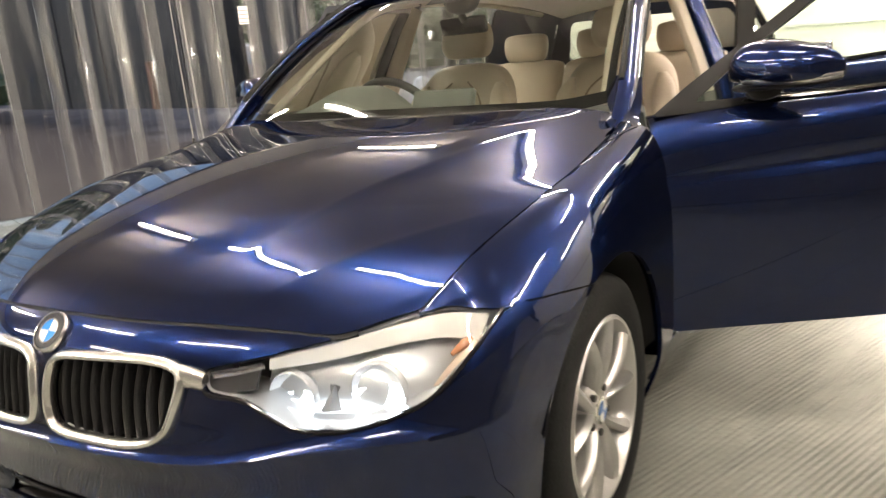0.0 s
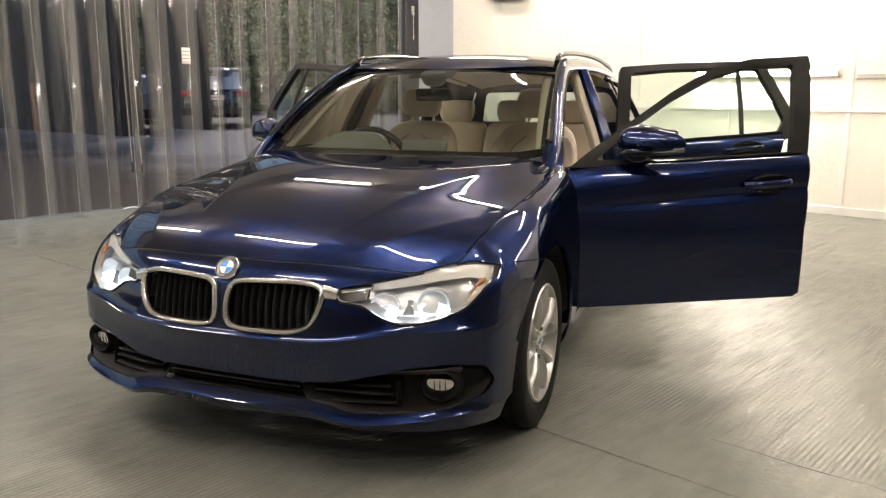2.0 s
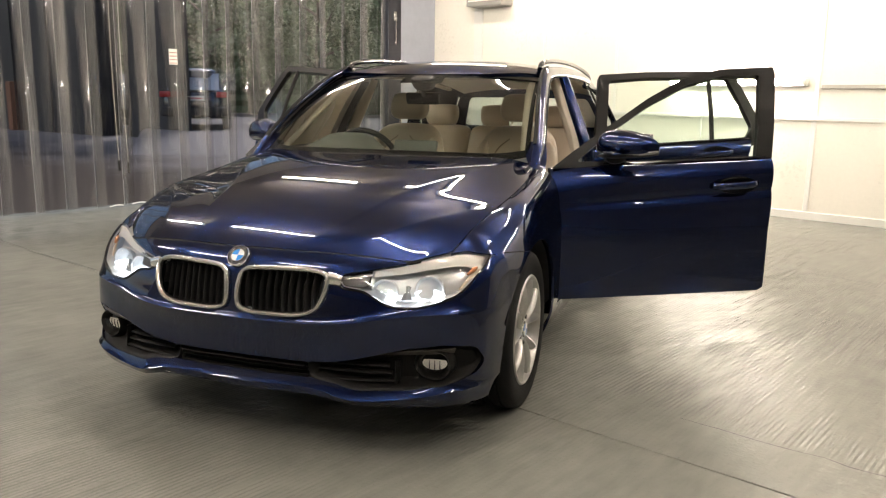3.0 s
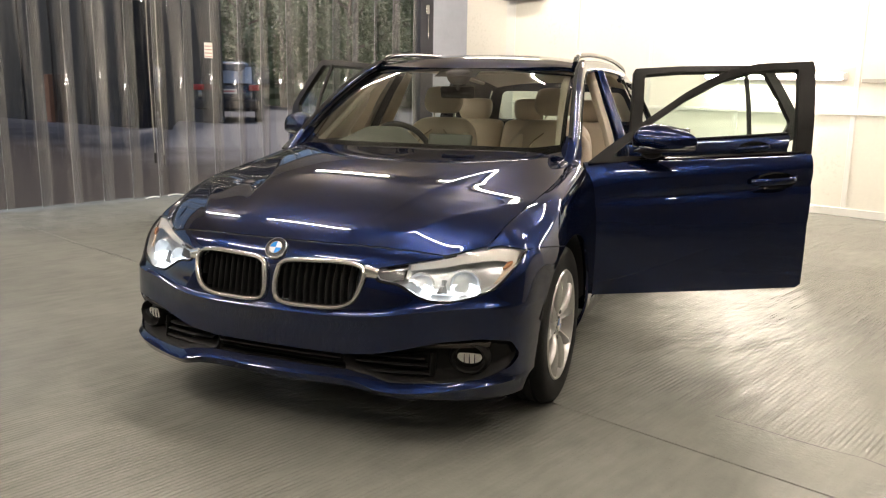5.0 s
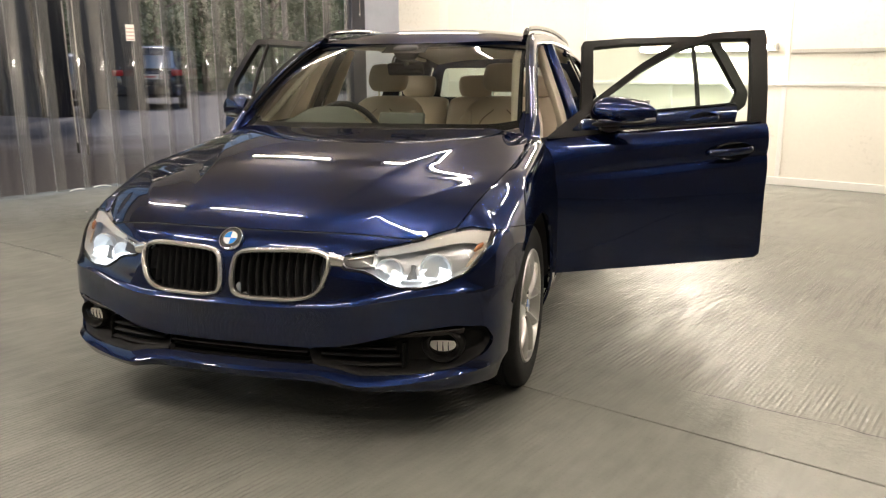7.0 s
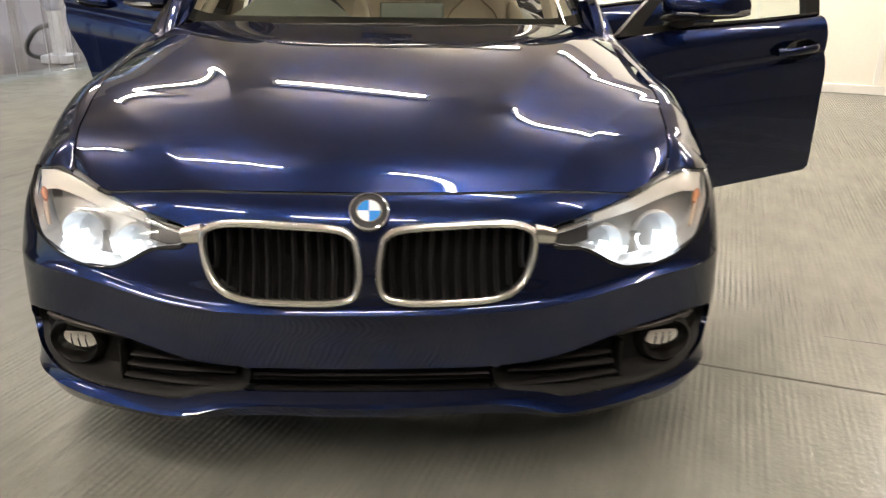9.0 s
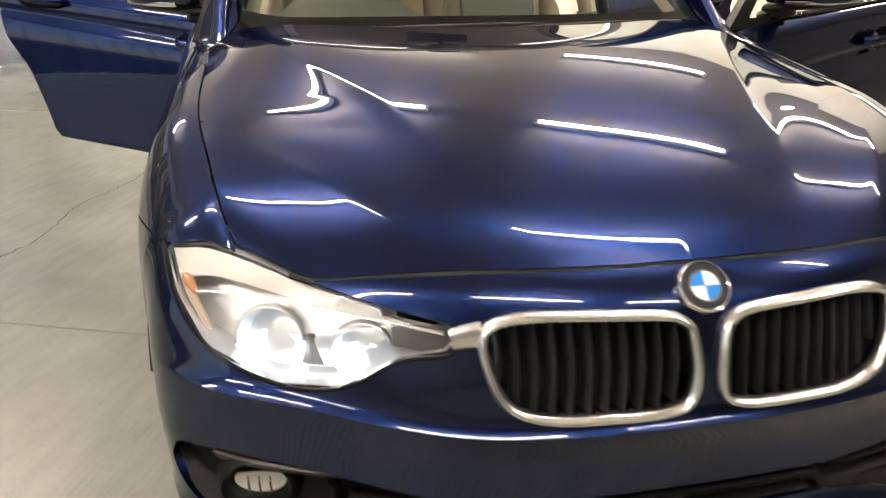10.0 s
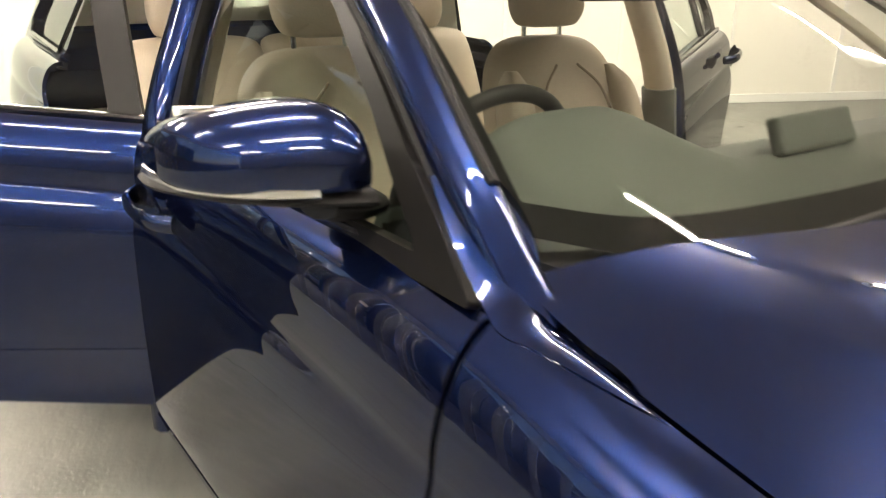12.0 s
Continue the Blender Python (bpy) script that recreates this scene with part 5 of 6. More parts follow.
def cushion(rows, n=28, power=3.2):
    """A padded solid: rows of (x, y, z, half width, half depth), rounded off at both ends."""
    bm = bmesh.new()
    rings = []
    rows = [np.array(r, float) for r in spline(rows, 5)]
    for x, y, z, a, b in rows:
        row = []
        for k in range(n):
            c, s = math.cos(k * math.tau / n), math.sin(k * math.tau / n)
            row.append(bm.verts.new((x + a * math.copysign(abs(c) ** (2 / power), c), y + b * math.copysign(abs(s) ** (2 / power), s), z)))
        rings.append(row)
    for q, r in zip(rings, rings[1:]):
        for k in range(n):
            bm.faces.new((q[k], q[(k + 1) % n], r[(k + 1) % n], r[k]))
    bm.faces.new(rings[0][::-1])
    bm.faces.new(rings[-1])
    bmesh.ops.recalc_face_normals(bm, faces=bm.faces)
    return bm


SEAM = mat("seam_thread", (0.20, 0.15, 0.10), 0.8)


def seat(x, name="front_seat"):
    s = new(name)
    s.parent = car
    tagged(s, "beige leather front seat with a headrest")
    part("backrest", cushion([(x, 2.36, 0.52, .20, .07), (x, 2.38, 0.56, .235, .095), (x, 2.42, 0.70, .250, .095), (x, 2.47, 0.86, .248, .085), (x, 2.51, 0.98, .225, .075), (x, 2.535, 1.045, .175, .062), (x, 2.545, 1.07, .11, .04), (x, 2.547, 1.075, .02, .01)]), BEIGE, s, "beige leather backrest")
    for q in (-1, 1):
        part("bolster", cushion([(x + q * .20, 2.33, 0.54, .02, .03), (x + q * .205, 2.335, 0.60, .042, .06), (x + q * .215, 2.375, 0.78, .045, .06), (x + q * .205, 2.42, 0.93, .038, .05), (x + q * .19, 2.455, 0.99, .015, .02)], 16), BEIGE, s)
        seam = spline([(x + q * .13, 2.30, 0.62), (x + q * .14, 2.348, 0.80), (x + q * .11, 2.395, 0.93), (x + q * .04, 2.432, 1.00)], 6)
        part("seam", tube(seam, 0.004, 6), SEAM, s)
        part("headrest_post", tube([(x + q * .07, 2.545, 1.04), (x + q * .07, 2.55, 1.13)], 0.007, 8), CHROME, s)
    part("headrest", cushion([(x, 2.535, 1.100, .06, .03), (x, 2.53, 1.110, .100, .05), (x, 2.53, 1.155, .124, .060), (x, 2.54, 1.215, .120, .055), (x, 2.545, 1.255, .100, .045), (x, 2.547, 1.268, .05, .02)]), BEIGE, s, "beige headrest")
    part("seat_cushion", turned(box(x - 0.26, x + 0.26, 1.93, 2.42, 0.42, 0.57, 0.055, 4), Matrix.Identity(4)), BEIGE, s, "beige leather cushion")
    part("seat_frame", box(x - 0.23, x + 0.23, 1.98, 2.46, 0.285, 0.43, 0.03, 2), BLACK, s, "black seat frame")
    return s


seat(-0.36)
seat(0.37)
bench = new("rear_bench")
bench.parent = car
tagged(bench, "beige leather rear bench with headrests")
for x, w in ((-0.425, 0.235), (0.0, 0.195), (0.425, 0.235)):
    part("backrest", cushion([(x, 3.16, 0.55, w * .8, .05), (x, 3.18, 0.60, w, .09), (x, 3.24, 0.80, w, .09), (x, 3.31, 0.98, w * .97, .075), (x, 3.335, 1.03, w * .85, .05), (x, 3.34, 1.045, w * .4, .02)]), BEIGE, bench, "beige backrest")
    part("headrest", cushion([(x, 3.345, 1.04, .06, .02), (x, 3.34, 1.05, .105, .045), (x, 3.34, 1.11, .125, .055), (x, 3.35, 1.175, .115, .045), (x, 3.352, 1.19, .06, .02)]), BEIGE, bench, "beige headrest")
part("seat_cushion", box(-0.66, 0.66, 2.72, 3.22, 0.42, 0.58, 0.06, 4), BEIGE, bench, "beige cushion")
rv = new("interior_mirror")
rv.parent = car
tagged(rv, "black interior mirror on the windscreen")
part("mirror_glass", turned(box(-0.108, 0.108, -0.016, 0.016, -0.032, 0.032, 0.014, 3), pose(-0.02, 1.875, 1.235, 12, 0, -14)), GLOSSBLACK, rv, "black mirror housing")
part("mirror_stem", tube([(0, 1.80, 1.325), (-0.005, 1.83, 1.28), (-0.01, 1.865, 1.25)], 0.014, 10), BLACK, rv)
part("sensor_cover", cushion([(0, 1.83, 1.275, .02, .015), (0, 1.835, 1.29, .05, .04), (0, 1.84, 1.335, .07, .05), (0, 1.86, 1.355, .05, .03)], 16), BLACK, rv, "black sensor cover")
part("roof_light", box(-0.09, 0.09, 2.02, 2.16, 1.335, 1.362, 0.01), BEIGETRIM, car, "cream roof console")
part("centre_console", box(-0.12, 0.12, 1.65, 2.6, 0.28, 0.56, 0.04, 3), DASH, car, "grey centre console")
for f in (-1, 1):
    post_low = spline([(f * 0.785, 2.388, 0.27), (f * 0.785, 2.398, 0.6), (f * 0.745, 2.402, 0.91)], 6)
    part("post_lower_trim", tube(post_low, (0.062, 0.040), 12, up=(f, 0, 0)), DASH, car, "dark grey lower post trim")

# ---------- the room: trims, curtain, machine ----------
structure("skirting", box(U0 + 0.1, U1 - 0.01, V1 - 0.025, V1 - 0.002, 0.0, 0.085, 0.006), WHITEMETAL, "white skirting along the wall")
structure("trim_upper", box(-0.50, U1 - 0.02, V1 - 0.035, V1 - 0.002, 1.375, 1.415, 0.005), mat("grey_trunking", (0.45, 0.43, 0.38), 0.4), "grey horizontal wall trim")
structure("trim_lower", box(U0 + 0.1, U1 - 0.02, V1 - 0.022, V1 - 0.002, 1.045, 1.085, 0.005), WHITEMETAL, "white horizontal wall trim")
for i, (u, w) in enumerate(((-5.20, 0.16), (-4.05, 0.035), (-2.95, 0.035), (-1.80, 0.035), (-0.55, 0.05), (0.6, 0.035), (1.75, 0.05), (2.9, 0.035), (4.1, 0.05), (5.3, 0.035))):
    structure("trim_joint", box(u - w / 2, u + w / 2, V1 - 0.014, V1 - 0.001, 0.09, HIGH - 0.01, 0.004, 1), WHITEMETAL, "white vertical cover strip on the wall")
# the jamb's shadow and bluish daylight are painted into its colour
structure("wall_jamb", box(U0 - 0.14, U0 + 0.06, 6.66, V1 - 0.003, 0, HIGH - 0.003), grain(mat("shaded_panel", (0.36, 0.385, 0.45), 0.5), 12, 0.05), "jamb beside the strip curtain, its shade painted in blue-grey")
structure("curtain_post", box(U0 - 0.05, U0 + 0.075, 6.40, 6.655, 0, HIGH - 0.004, 0.008, 1), grain(mat("dark_post", (0.020, 0.021, 0.030), 0.45), 40, 0.2), "dark steel post at the end of the curtain")
hook = tagged(new("chain_hook"), "small steel hook and chain on the dark post", "hook")
part("hook_plate", turned(box(U0 + 0.0755, U0 + 0.085, 6.50, 6.56, 2.28, 2.40, 0.003, 1), ROOM_M), SATIN, hook, smooth=False)
part("hook_bend", tube([room(U0 + 0.085 + 0.03 * math.sin(a), 6.53, 2.33 - 0.04 * (1 - math.cos(a)) / 2) for a in [k * math.pi / 8 for k in range(12)]], 0.006, 8, up=(0, 1, 0)), SATIN, hook)
part("hook_chain", tube([room(U0 + 0.095, 6.53 + 0.004 * math.sin(z * 60), z) for z in span(2.30, 1.95, 24)], lambda t: 0.004 + 0.002 * math.sin(t * 120) ** 2, 6, up=(1, 0, 0)), SATIN, hook)
vent = tagged(new("wall_heater"), "grey metal heater box high on the wall", "heater")
part("heater_body", turned(box(-5.22, -4.60, V1 - 0.26, V1 - 0.005, 2.46, 2.82, 0.015), ROOM_M), mat("grey_metal", (0.32, 0.31, 0.29), 0.4, 0.3), vent, smooth=False)
for k in range(5):
    part("heater_slat", turned(box(-5.18, -4.64, V1 - 0.275, V1 - 0.262, 2.52 + 0.05 * k, 2.54 + 0.05 * k, 0.003, 1), ROOM_M), WHITEMETAL, vent, smooth=False)


def pvc():
    m = bpy.data.materials.new("clear_pvc")
    m.use_nodes = True
    nt = m.node_tree
    nt.nodes.remove(nt.nodes["Principled BSDF"])
    tr, gl, df, mx, m2, fr = (nt.nodes.new("ShaderNode" + k) for k in ("BsdfTransparent", "BsdfGlossy", "BsdfDiffuse", "MixShader", "MixShader", "Fresnel"))
    tr.inputs[0].default_value = (0.82, 0.80, 0.80, 1)
    gl.inputs["Roughness"].default_value = 0.07
    fr.inputs[0].default_value = 1.75
    co, no, mp, ra = (nt.nodes.new("ShaderNode" + k) for k in ("TexCoord", "TexNoise", "Mapping", "MapRange"))
    mp.inputs["Scale"].default_value = (9.0, 9.0, 0.22)
    no.inputs["Scale"].default_value = 1.0
    no.inputs["Detail"].default_value = 3
    nt.links.new(co.outputs["Object"], mp.inputs[0])
    nt.links.new(mp.outputs[0], no.inputs[0])
    nt.links.new(no.outputs[0], ra.inputs[0])
    ra.inputs[1].default_value, ra.inputs[2].default_value, ra.inputs[3].default_value, ra.inputs[4].default_value = 0.50, 0.78, 0.0, 0.16
    df.inputs[0].default_value = (0.75, 0.74, 0.72, 1)
    nt.links.new(fr.outputs[0], mx.inputs[0])
    rf, m0 = nt.nodes.new("ShaderNodeBsdfRefraction"), nt.nodes.new("ShaderNodeMixShader")
    rf.inputs[0].default_value = (0.86, 0.84, 0.84, 1)
    rf.inputs["Roughness"].default_value, rf.inputs["IOR"].default_value = 0.05, 1.03
    m0.inputs[0].default_value = 0.15
    nt.links.new(tr.outputs[0], m0.inputs[1])
    nt.links.new(rf.outputs[0], m0.inputs[2])
    nt.links.new(m0.outputs[0], mx.inputs[1])
    nt.links.new(gl.outputs[0], mx.inputs[2])
    nt.links.new(ra.outputs[0], m2.inputs[0])
    nt.links.new(mx.outputs[0], m2.inputs[1])
    nt.links.new(df.outputs[0], m2.inputs[2])
    nt.links.new(m2.outputs[0], nt.nodes["Material Output"].inputs[0])
    return m


PVC = pvc()
PVCHAZE = glass("hazy_pvc", (0.84, 0.83, 0.83), 0.05, 0.11)
EDGE = mat("milky_pvc", (0.74, 0.72, 0.68), 0.25)
curtain = tagged(new("strip_curtain"), "clear plastic strip curtain hanging to the floor", "curtain")
part("curtain_rail", turned(box(U0 - 0.05, U0 + 0.05, V0 + 0.05, 6.64, 2.86, 2.90), ROOM_M), DISC, curtain, "metal curtain rail", smooth=False)
rng = random.Random(4)
v, i = V0 + 0.2, 0
while v < 6.5:
    wd = 0.42 + rng.uniform(-0.02, 0.02)
    off = 0.012 if i % 2 else -0.012
    lean, bow, ph = rng.uniform(-0.012, 0.012), rng.uniform(0.025, 0.055), rng.uniform(0, 6)
    zb = 0.012 + rng.uniform(0, 0.02)

    def sheet(s, z, v=v, wd=wd, off=off, lean=lean, bow=bow, ph=ph):
        k = 1 - z / 2.88
        return (U0 + off + bow * (4 * s * (1 - s) - 0.6) * (0.5 + k) + 0.014 * k * math.sin(2.2 * z + ph) * math.sin(s * 3 + ph), v + wd * s + lean * k, z)

    part("strip", turned(surf(sheet, span(0, 1, 10), span(zb, 2.88, 16)), ROOM_M), PVC, curtain)
    band = rng.uniform(0.07, 0.26)
    part("strip_edge", turned(surf(lambda s, z: (sheet(s, z)[0] + 0.004, *sheet(s, z)[1:]), span(0, band, 3), span(zb, 2.88, 16)), ROOM_M), PVCHAZE, curtain, "milky overlapping edge")
    part("cut_edge", turned(tube([sheet(0, z) for z in span(zb, 2.88, 12)], (0.0012, 0.002), 6, up=(1, 0, 0)), ROOM_M), EDGE, curtain)
    if rng.random() < 0.7:
        s0 = rng.uniform(0, 0.3)
        hem = [sheet(s, zb + 0.012 * math.sin((s - s0) * 8)) for s in span(s0, s0 + rng.uniform(0.3, 0.6), 10)]
        part("curled_hem", turned(tube([(p[0] + 0.012, p[1], p[2]) for p in hem], (0.012, 0.006), 8), ROOM_M), EDGE, curtain, "curled milky lower edge")
    v += 0.335 + rng.uniform(-0.03, 0.03)
    i += 1
CORD = mat("grey_cord", (0.36, 0.34, 0.31), 0.7)
for k, (vv, zz) in enumerate(((2.44, 0.50), (2.54, 0.47))):
    cord = tagged(new("pull_cord"), "thin pull cord with a dark weighted end", "cord", "cords beside the curtain")
    pts = [room(U0 + 0.10, vv - 0.03 * math.sin(z), z) for z in span(2.85, zz, 12)]
    part("cord_line", tube(pts, 0.004, 6, up=(1, 0, 0)), CORD, cord)
    part("cord_end", tube([room(U0 + 0.10, vv - 0.03 * math.sin(zz), zz + 0.02), room(U0 + 0.10, vv - 0.03 * math.sin(zz), zz - 0.09)], 0.014, 8, up=(1, 0, 0)), BLACK if k == 0 else DISC, cord)
notice = tagged(new("notice"), "small white notice hung on the curtain", "notice")
part("sheet", turned(box(U0 + 0.045, U0 + 0.049, 3.09, 3.19, 1.55, 1.72), ROOM_M), WHITEMETAL, notice, smooth=False)
for k in range(4):
    part("text_bar", turned(box(U0 + 0.0491, U0 + 0.0505, 3.095, 3.185, 1.56 + 0.038 * k, 1.572 + 0.038 * k), ROOM_M), mat("red_print", (0.5, 0.32, 0.30), 0.6), notice, smooth=False)

# machine by the jamb
mach = tagged(new("air_machine"), "pale upright workshop machine with a black hose", "machine")
mc = Vector((-3.95, 7.95, 0))
part("machine_base", turned(box(-0.16, 0.16, -0.16, 0.16, 0, 0.09, 0.02), Matrix.Translation(mc)), WHITEMETAL, mach)
part("machine_post", turned(box(-0.06, 0.06, -0.06, 0.06, 0.085, 0.62, 0.02), Matrix.Translation(mc)), WHITEMETAL, mach)
part("machine_head", turned(cushion([(0, 0, .56, .05, .05), (0, 0, .60, .09, .09), (0, 0, .72, .10, .10), (0, 0, .80, .07, .07), (0, 0, .82, .02, .02)], 20), Matrix.Translation(mc)), mat("pale_plastic", (0.55, 0.56, 0.62), 0.4), mach)
part("machine_hose", turned(tube(spline([(-0.05, 0, .42), (-0.22, 0, .36), (-0.34, 0, .22), (-0.36, 0, .12), (-0.28, 0, .06), (-0.10, 0, .05)], 6), 0.028, 10, up=(0, 1, 0)), Matrix.Translation(mc)), BLACK, mach)

# ---------- outside, behind the curtain ----------
ASPHALT = grain(mat("pale_tarmac", (0.20, 0.18, 0.17), 0.95, Specular_IOR_Level=0.1), 8, 0.2, 0.1, 0, 0.3)
tagged(part("ground", box(-400, 400, -400, 400, -0.5, -0.16), ASPHALT, None, smooth=False), "pale tarmac yard", kind="structure")


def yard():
    """Tarmac, with shade painted dark brown along one side, with a ragged border."""
    m = mat("shaded_tarmac", (0.2, 0.18, 0.17), 0.9, Specular_IOR_Level=0.1)
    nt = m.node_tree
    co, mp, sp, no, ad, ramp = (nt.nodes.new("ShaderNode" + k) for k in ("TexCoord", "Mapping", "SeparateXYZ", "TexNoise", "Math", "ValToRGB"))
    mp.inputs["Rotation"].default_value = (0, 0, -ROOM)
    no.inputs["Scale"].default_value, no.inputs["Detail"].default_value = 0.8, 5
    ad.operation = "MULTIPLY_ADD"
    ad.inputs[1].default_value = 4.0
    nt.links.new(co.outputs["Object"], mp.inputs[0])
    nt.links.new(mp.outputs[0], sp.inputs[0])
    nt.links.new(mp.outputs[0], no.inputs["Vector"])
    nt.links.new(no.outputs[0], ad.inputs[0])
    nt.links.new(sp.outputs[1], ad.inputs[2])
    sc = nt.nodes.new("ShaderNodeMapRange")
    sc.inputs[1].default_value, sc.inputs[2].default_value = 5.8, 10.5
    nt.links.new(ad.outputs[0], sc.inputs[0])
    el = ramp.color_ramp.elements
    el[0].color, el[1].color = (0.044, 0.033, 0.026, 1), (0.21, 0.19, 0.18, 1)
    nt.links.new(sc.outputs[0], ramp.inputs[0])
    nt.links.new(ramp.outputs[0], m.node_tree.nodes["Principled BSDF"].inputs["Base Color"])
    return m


tagged(part("pavement", turned(box(U0 - 60, U0 - 0.31, V0 - 10, 60, -0.15, -0.01), ROOM_M), yard(), None, smooth=False), "pale tarmac yard with its shade painted dark brown up to the curtain", kind="structure")
rise = bmesh.new()
lo, hi = [(-1.2, 17.0, -0.02), (14, 17.0, -0.02), (14, 21.0, 0.25), (-1.2, 21.0, 0.25), (-1.2, 34, 0.25), (14, 34, 0.25)], []
for p in lo:
    hi.append(rise.verts.new(Vector((1.52, -2.25, 0)) + Vector((0.80, 0.60, 0)) * p[0] + Vector((-0.60, 0.80, 0)) * p[1] + Vector((0, 0, p[2]))))
rise.faces.new((hi[0], hi[1], hi[2], hi[3]))
rise.faces.new((hi[3], hi[2], hi[5], hi[4]))
bmesh.ops.recalc_face_normals(rise, faces=rise.faces)
tagged(part("yard_rise", rise, ASPHALT, None, smooth=False, thick=0.3), "pale tarmac rising across the yard", kind="structure")
DARKWALL = grain(mat("dark_cladding", (0.012, 0.011, 0.011), 0.6), 3, 0.4)
shed = tagged(new("dark_building"), "dark clad building across the yard", "building")
dw = Matrix.Translation((-11.7, 15.2, 0)) @ Matrix.Rotation(math.atan2(0.3, -0.95), 4, "Z")
part("wall", turned(box(0.2, 2.75, -0.3, 0.0, -0.01, 9.0), dw), DARKWALL, shed, smooth=False)
part("wall", turned(box(3.5, 26, -0.3, 0.4, -0.01, 9.0), dw), DARKWALL, shed, smooth=False)
part("roof", turned(box(0.1, 26.2, -0.5, 0.6, 9.0, 9.2), dw), DARKWALL, shed, smooth=False)
for k in range(7):
    part("cladding_rib", turned(box(3.8 + 2.2 * k, 3.95 + 2.2 * k, 0.4, 0.46, 0, 8.9), dw), DARKWALL, shed, smooth=False)
part("pallet_board", turned(box(7.9, 8.18, 0.6, 0.75, 0.0, 1.5, 0.02), dw), mat("brown_board", (0.16, 0.07, 0.035), 0.7), shed, "brown board", smooth=False)


def parked(name, label, body, m, lens=(0.28, 0.015, 0.015)):
    c = tagged(new(name), label, "car", "parked cars")
    rows = [(0, 0, .30, .82, 2.1), (0, 0, .40, .90, 2.25), (0, 0, .75, .92, 2.28), (0, 0, .98, .90, 2.22), (0, 0.15, 1.06, .84, 2.0), (0, 0.45, 1.35, .70, 1.55), (0, 0.5, 1.58, .62, 1.40), (0, 0.5, 1.65, .40, 1.0), (0, 0.5, 1.66, .05, .1)]
    part("body", cushion(rows, 40, 5), body, c)
    part("rear_glass", surf(lambda x, t: (x, 2.24 - 0.34 * t - 0.05 * abs(x), 1.06 + 0.44 * t), span(-0.66, 0.66, 8), span(0, 1, 4), None, (0, 1, 0)), mat("car_glass", (0.30, 0.34, 0.40), 0.08), c, thick=0.02)
    for s in (-1, 1):
        part("tail_light", box(s * 0.72 - 0.14, s * 0.72 + 0.14, 2.16, 2.28, 0.86, 1.02, 0.03), mat("tail_lens", lens, 0.2), c)
        for y in (-1.45, 1.4):
            part("tyre", turned(lathe([(-0.11, 0.2), (-0.11, 0.32), (-0.08, 0.35), (0.08, 0.35), (0.11, 0.32), (0.11, 0.2)], 28), Matrix.Translation((s * 0.82, y, 0.35))), RUBBER, c)
    part("plate", box(-0.26, 0.26, 2.27, 2.31, 0.78, 0.90, 0.004, 1), mat("plate_plain", (0.62, 0.58, 0.52), 0.4), c, smooth=False)
    part("plate_bar", box(-0.2, 0.2, 2.311, 2.316, 0.82, 0.86), mat("plate_bars", (0.4, 0.1, 0.1), 0.5), c, smooth=False)
    part("bumper", box(-0.85, 0.85, 2.12, 2.34, 0.36, 0.62, 0.07, 3), BLACK, c)
    c.matrix_basis = m
    return c


parked("parked_suv", "dark blue parked SUV in the yard", mat("dark_body", (0.012, 0.016, 0.03), 0.25, 0.3, Coat_Weight=1.0), pose(-13.1, 17.6, 0.25, 0, 0, 180 + 34))
parked("parked_estate", "pale parked car in the yard", mat("pale_body", (0.5, 0.52, 0.55), 0.25, 0.3), pose(-17.0, 18.6, 0.10, 0, 0, 180 + 60), (0.3, 0.28, 0.27))

BARK = grain(mat("bark", (0.07, 0.055, 0.04), 0.9), 20, 0.4, 0.6)
LEAF = grain(mat("leaf", (0.085, 0.13, 0.050), 0.55), 2.0, 0.45)


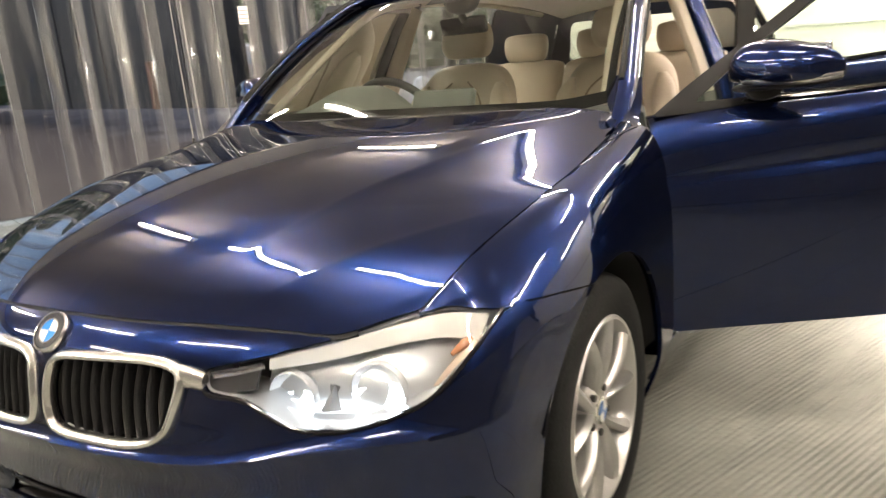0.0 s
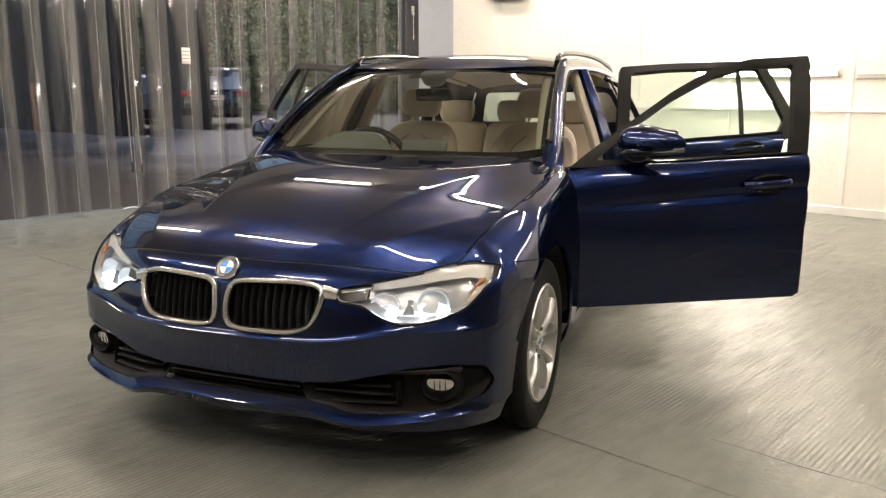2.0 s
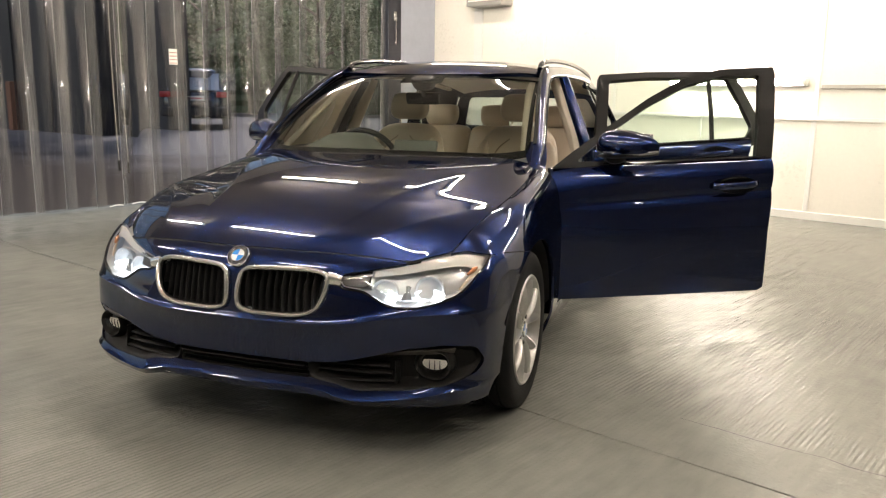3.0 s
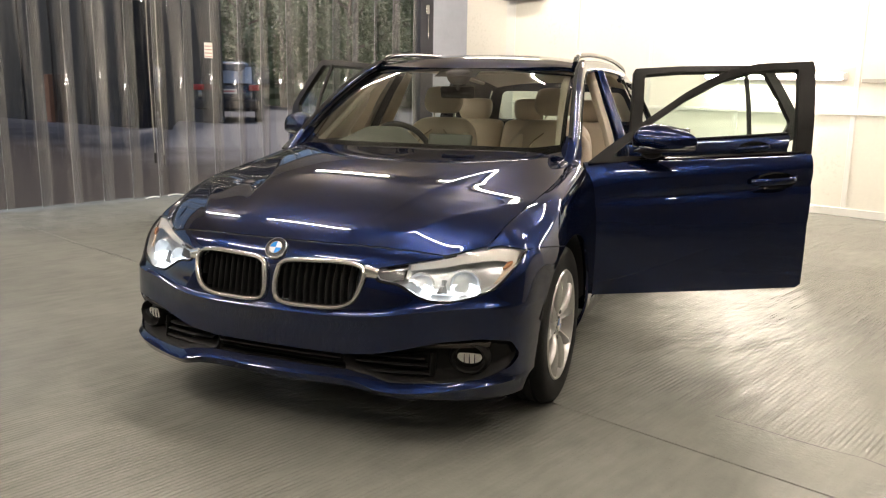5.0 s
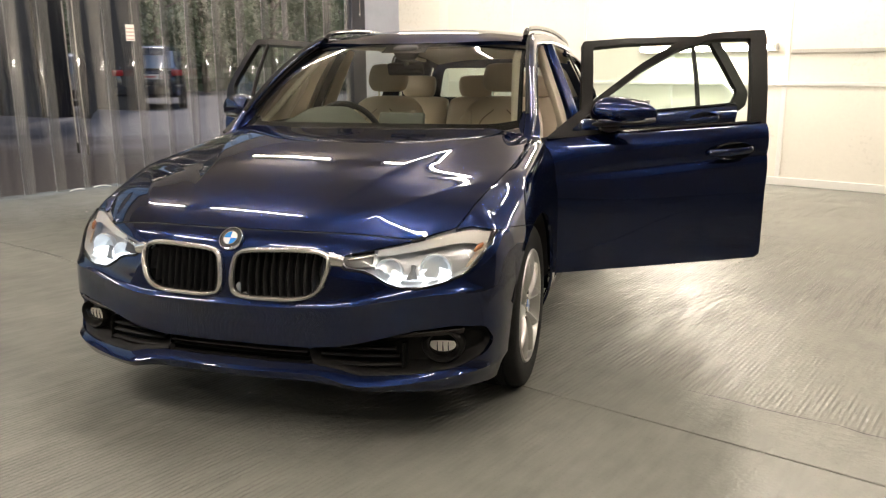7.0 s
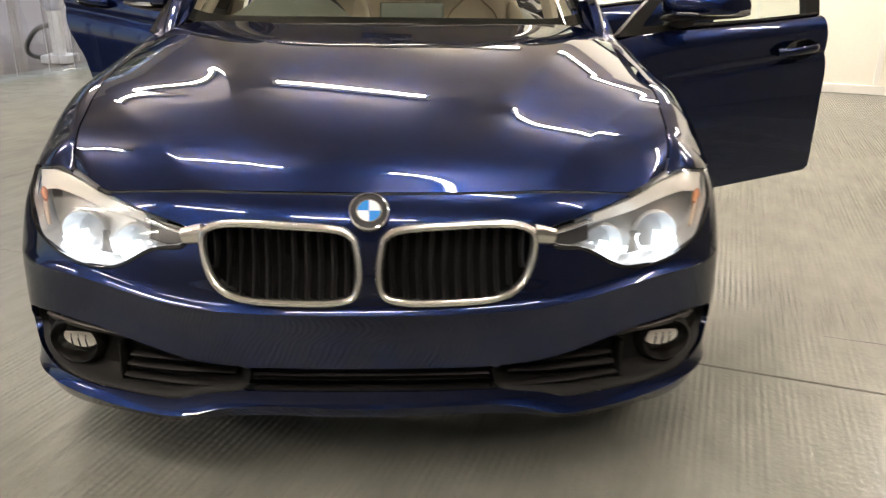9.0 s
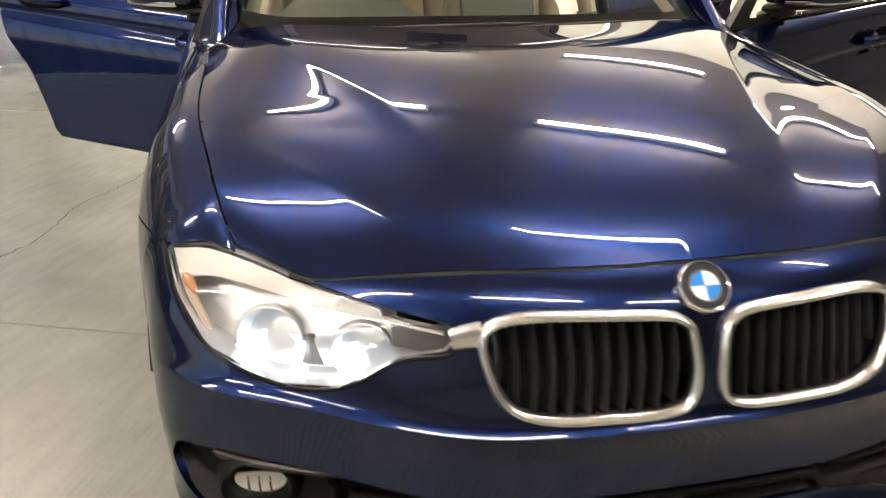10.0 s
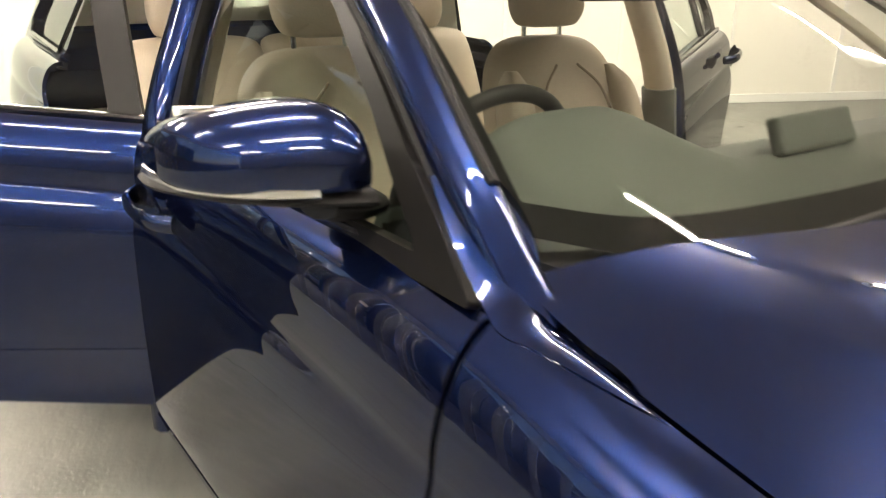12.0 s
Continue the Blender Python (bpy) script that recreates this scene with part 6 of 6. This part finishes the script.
def tree(seed):
    r = random.Random(seed)
    t = tagged(new("tree"), "broad green tree behind the yard", "tree", "trees behind the yard")
    h = 8.5
    trunk = tube([(0, 0, -0.1), (0.1, 0.05, 1.5), (0.05, 0.1, 3.2), (0.2, 0, 5.5), (0.2, 0.1, 7.2)], lambda k: (0.24 * (1 - 0.8 * k), 0.24 * (1 - 0.8 * k)), 10)
    part("trunk", trunk, BARK, t)
    limbs, ends = bmesh.new(), []
    for k in range(11):
        a, z0 = k * 2.4 + r.uniform(-.4, .4), 1.6 + 0.5 * k
        L = r.uniform(1.6, 2.8) * (1.1 - 0.05 * k)
        e = (L * math.cos(a), L * math.sin(a), z0 + r.uniform(0.6, 1.5))
        tube([(0.1, 0.05, z0), (e[0] * .5, e[1] * .5, z0 + 0.5), e], lambda q: (0.07 * (1 - .8 * q), 0.07 * (1 - .8 * q)), 6, bm=limbs)
        ends.append(e)
        ends.append((e[0] * .55, e[1] * .55, z0 + 0.9))
    part("limb", limbs, BARK, t)
    vs_, fs_ = [], []
    for e in ends + [(0.2, 0.1, 7.4), (0.3, -0.3, 6.6)]:
        R = r.uniform(0.8, 1.3)
        for _ in range(170):
            d = Vector((r.gauss(0, 1), r.gauss(0, 1), r.gauss(0, 0.75))).normalized() * R * r.random() ** 0.4
            c = Vector(e) + d
            u = Vector((r.gauss(0, 1), r.gauss(0, 1), r.gauss(0, 1))).normalized()
            w = u.orthogonal().normalized()
            s = r.uniform(0.06, 0.14)
            n0 = len(vs_)
            vs_ += [c - u * s, c + w * s * .5, c + u * s, c - w * s * .5]
            fs_.append((n0, n0 + 1, n0 + 2, n0 + 3))
    me = bpy.data.meshes.new("crown")
    me.from_pydata([tuple(q) for q in vs_], [], fs_)
    me.materials.append(LEAF)
    cr = new("crown", me)
    cr.parent = t
    return t


t0, t1 = tree(1), tree(2)
t0.matrix_basis = pose(-17.5, 33, -0.16, 0, 0, 0)
t1.matrix_basis = pose(-22.5, 31, -0.16, 0, 0, 40)
for k, (x, y) in enumerate(((-13.5, 34), (-9.5, 35.5), (-27, 33), (-15.5, 38), (-20, 38), (-11.5, 40), (-7, 31), (-5.5, 37), (-25, 39))):
    copy_thing(t0 if k % 2 else t1, pose(x, y, -0.16, 0, 0, 70 * k))

# dense wood behind the trees
wood = lambda a, z: (-14 + (44 + 1.6 * noise.noise(Vector((a * 20, z * 0.9, 3))) + 0.8 * noise.noise(Vector((a * 60, z * 2.5, 9)))) * math.sin(a), (44 + 1.6 * noise.noise(Vector((a * 20, z * 0.9, 3))) + 0.8 * noise.noise(Vector((a * 60, z * 2.5, 9)))) * math.cos(a), z + 1.5 * noise.noise(Vector((a * 30, 0, 5))) * (z / 13))
tagged(part("far_wood", surf(wood, span(-1.3, 0.9, 150), span(-0.2, 13, 40), None, (0, -1, 0)), grain(mat("wood_leaves", (0.055, 0.085, 0.040), 0.7), 1.2, 0.7, 1.0, 0, 0.25), None), "dark green wood behind the yard", "wood", kind="stuff")
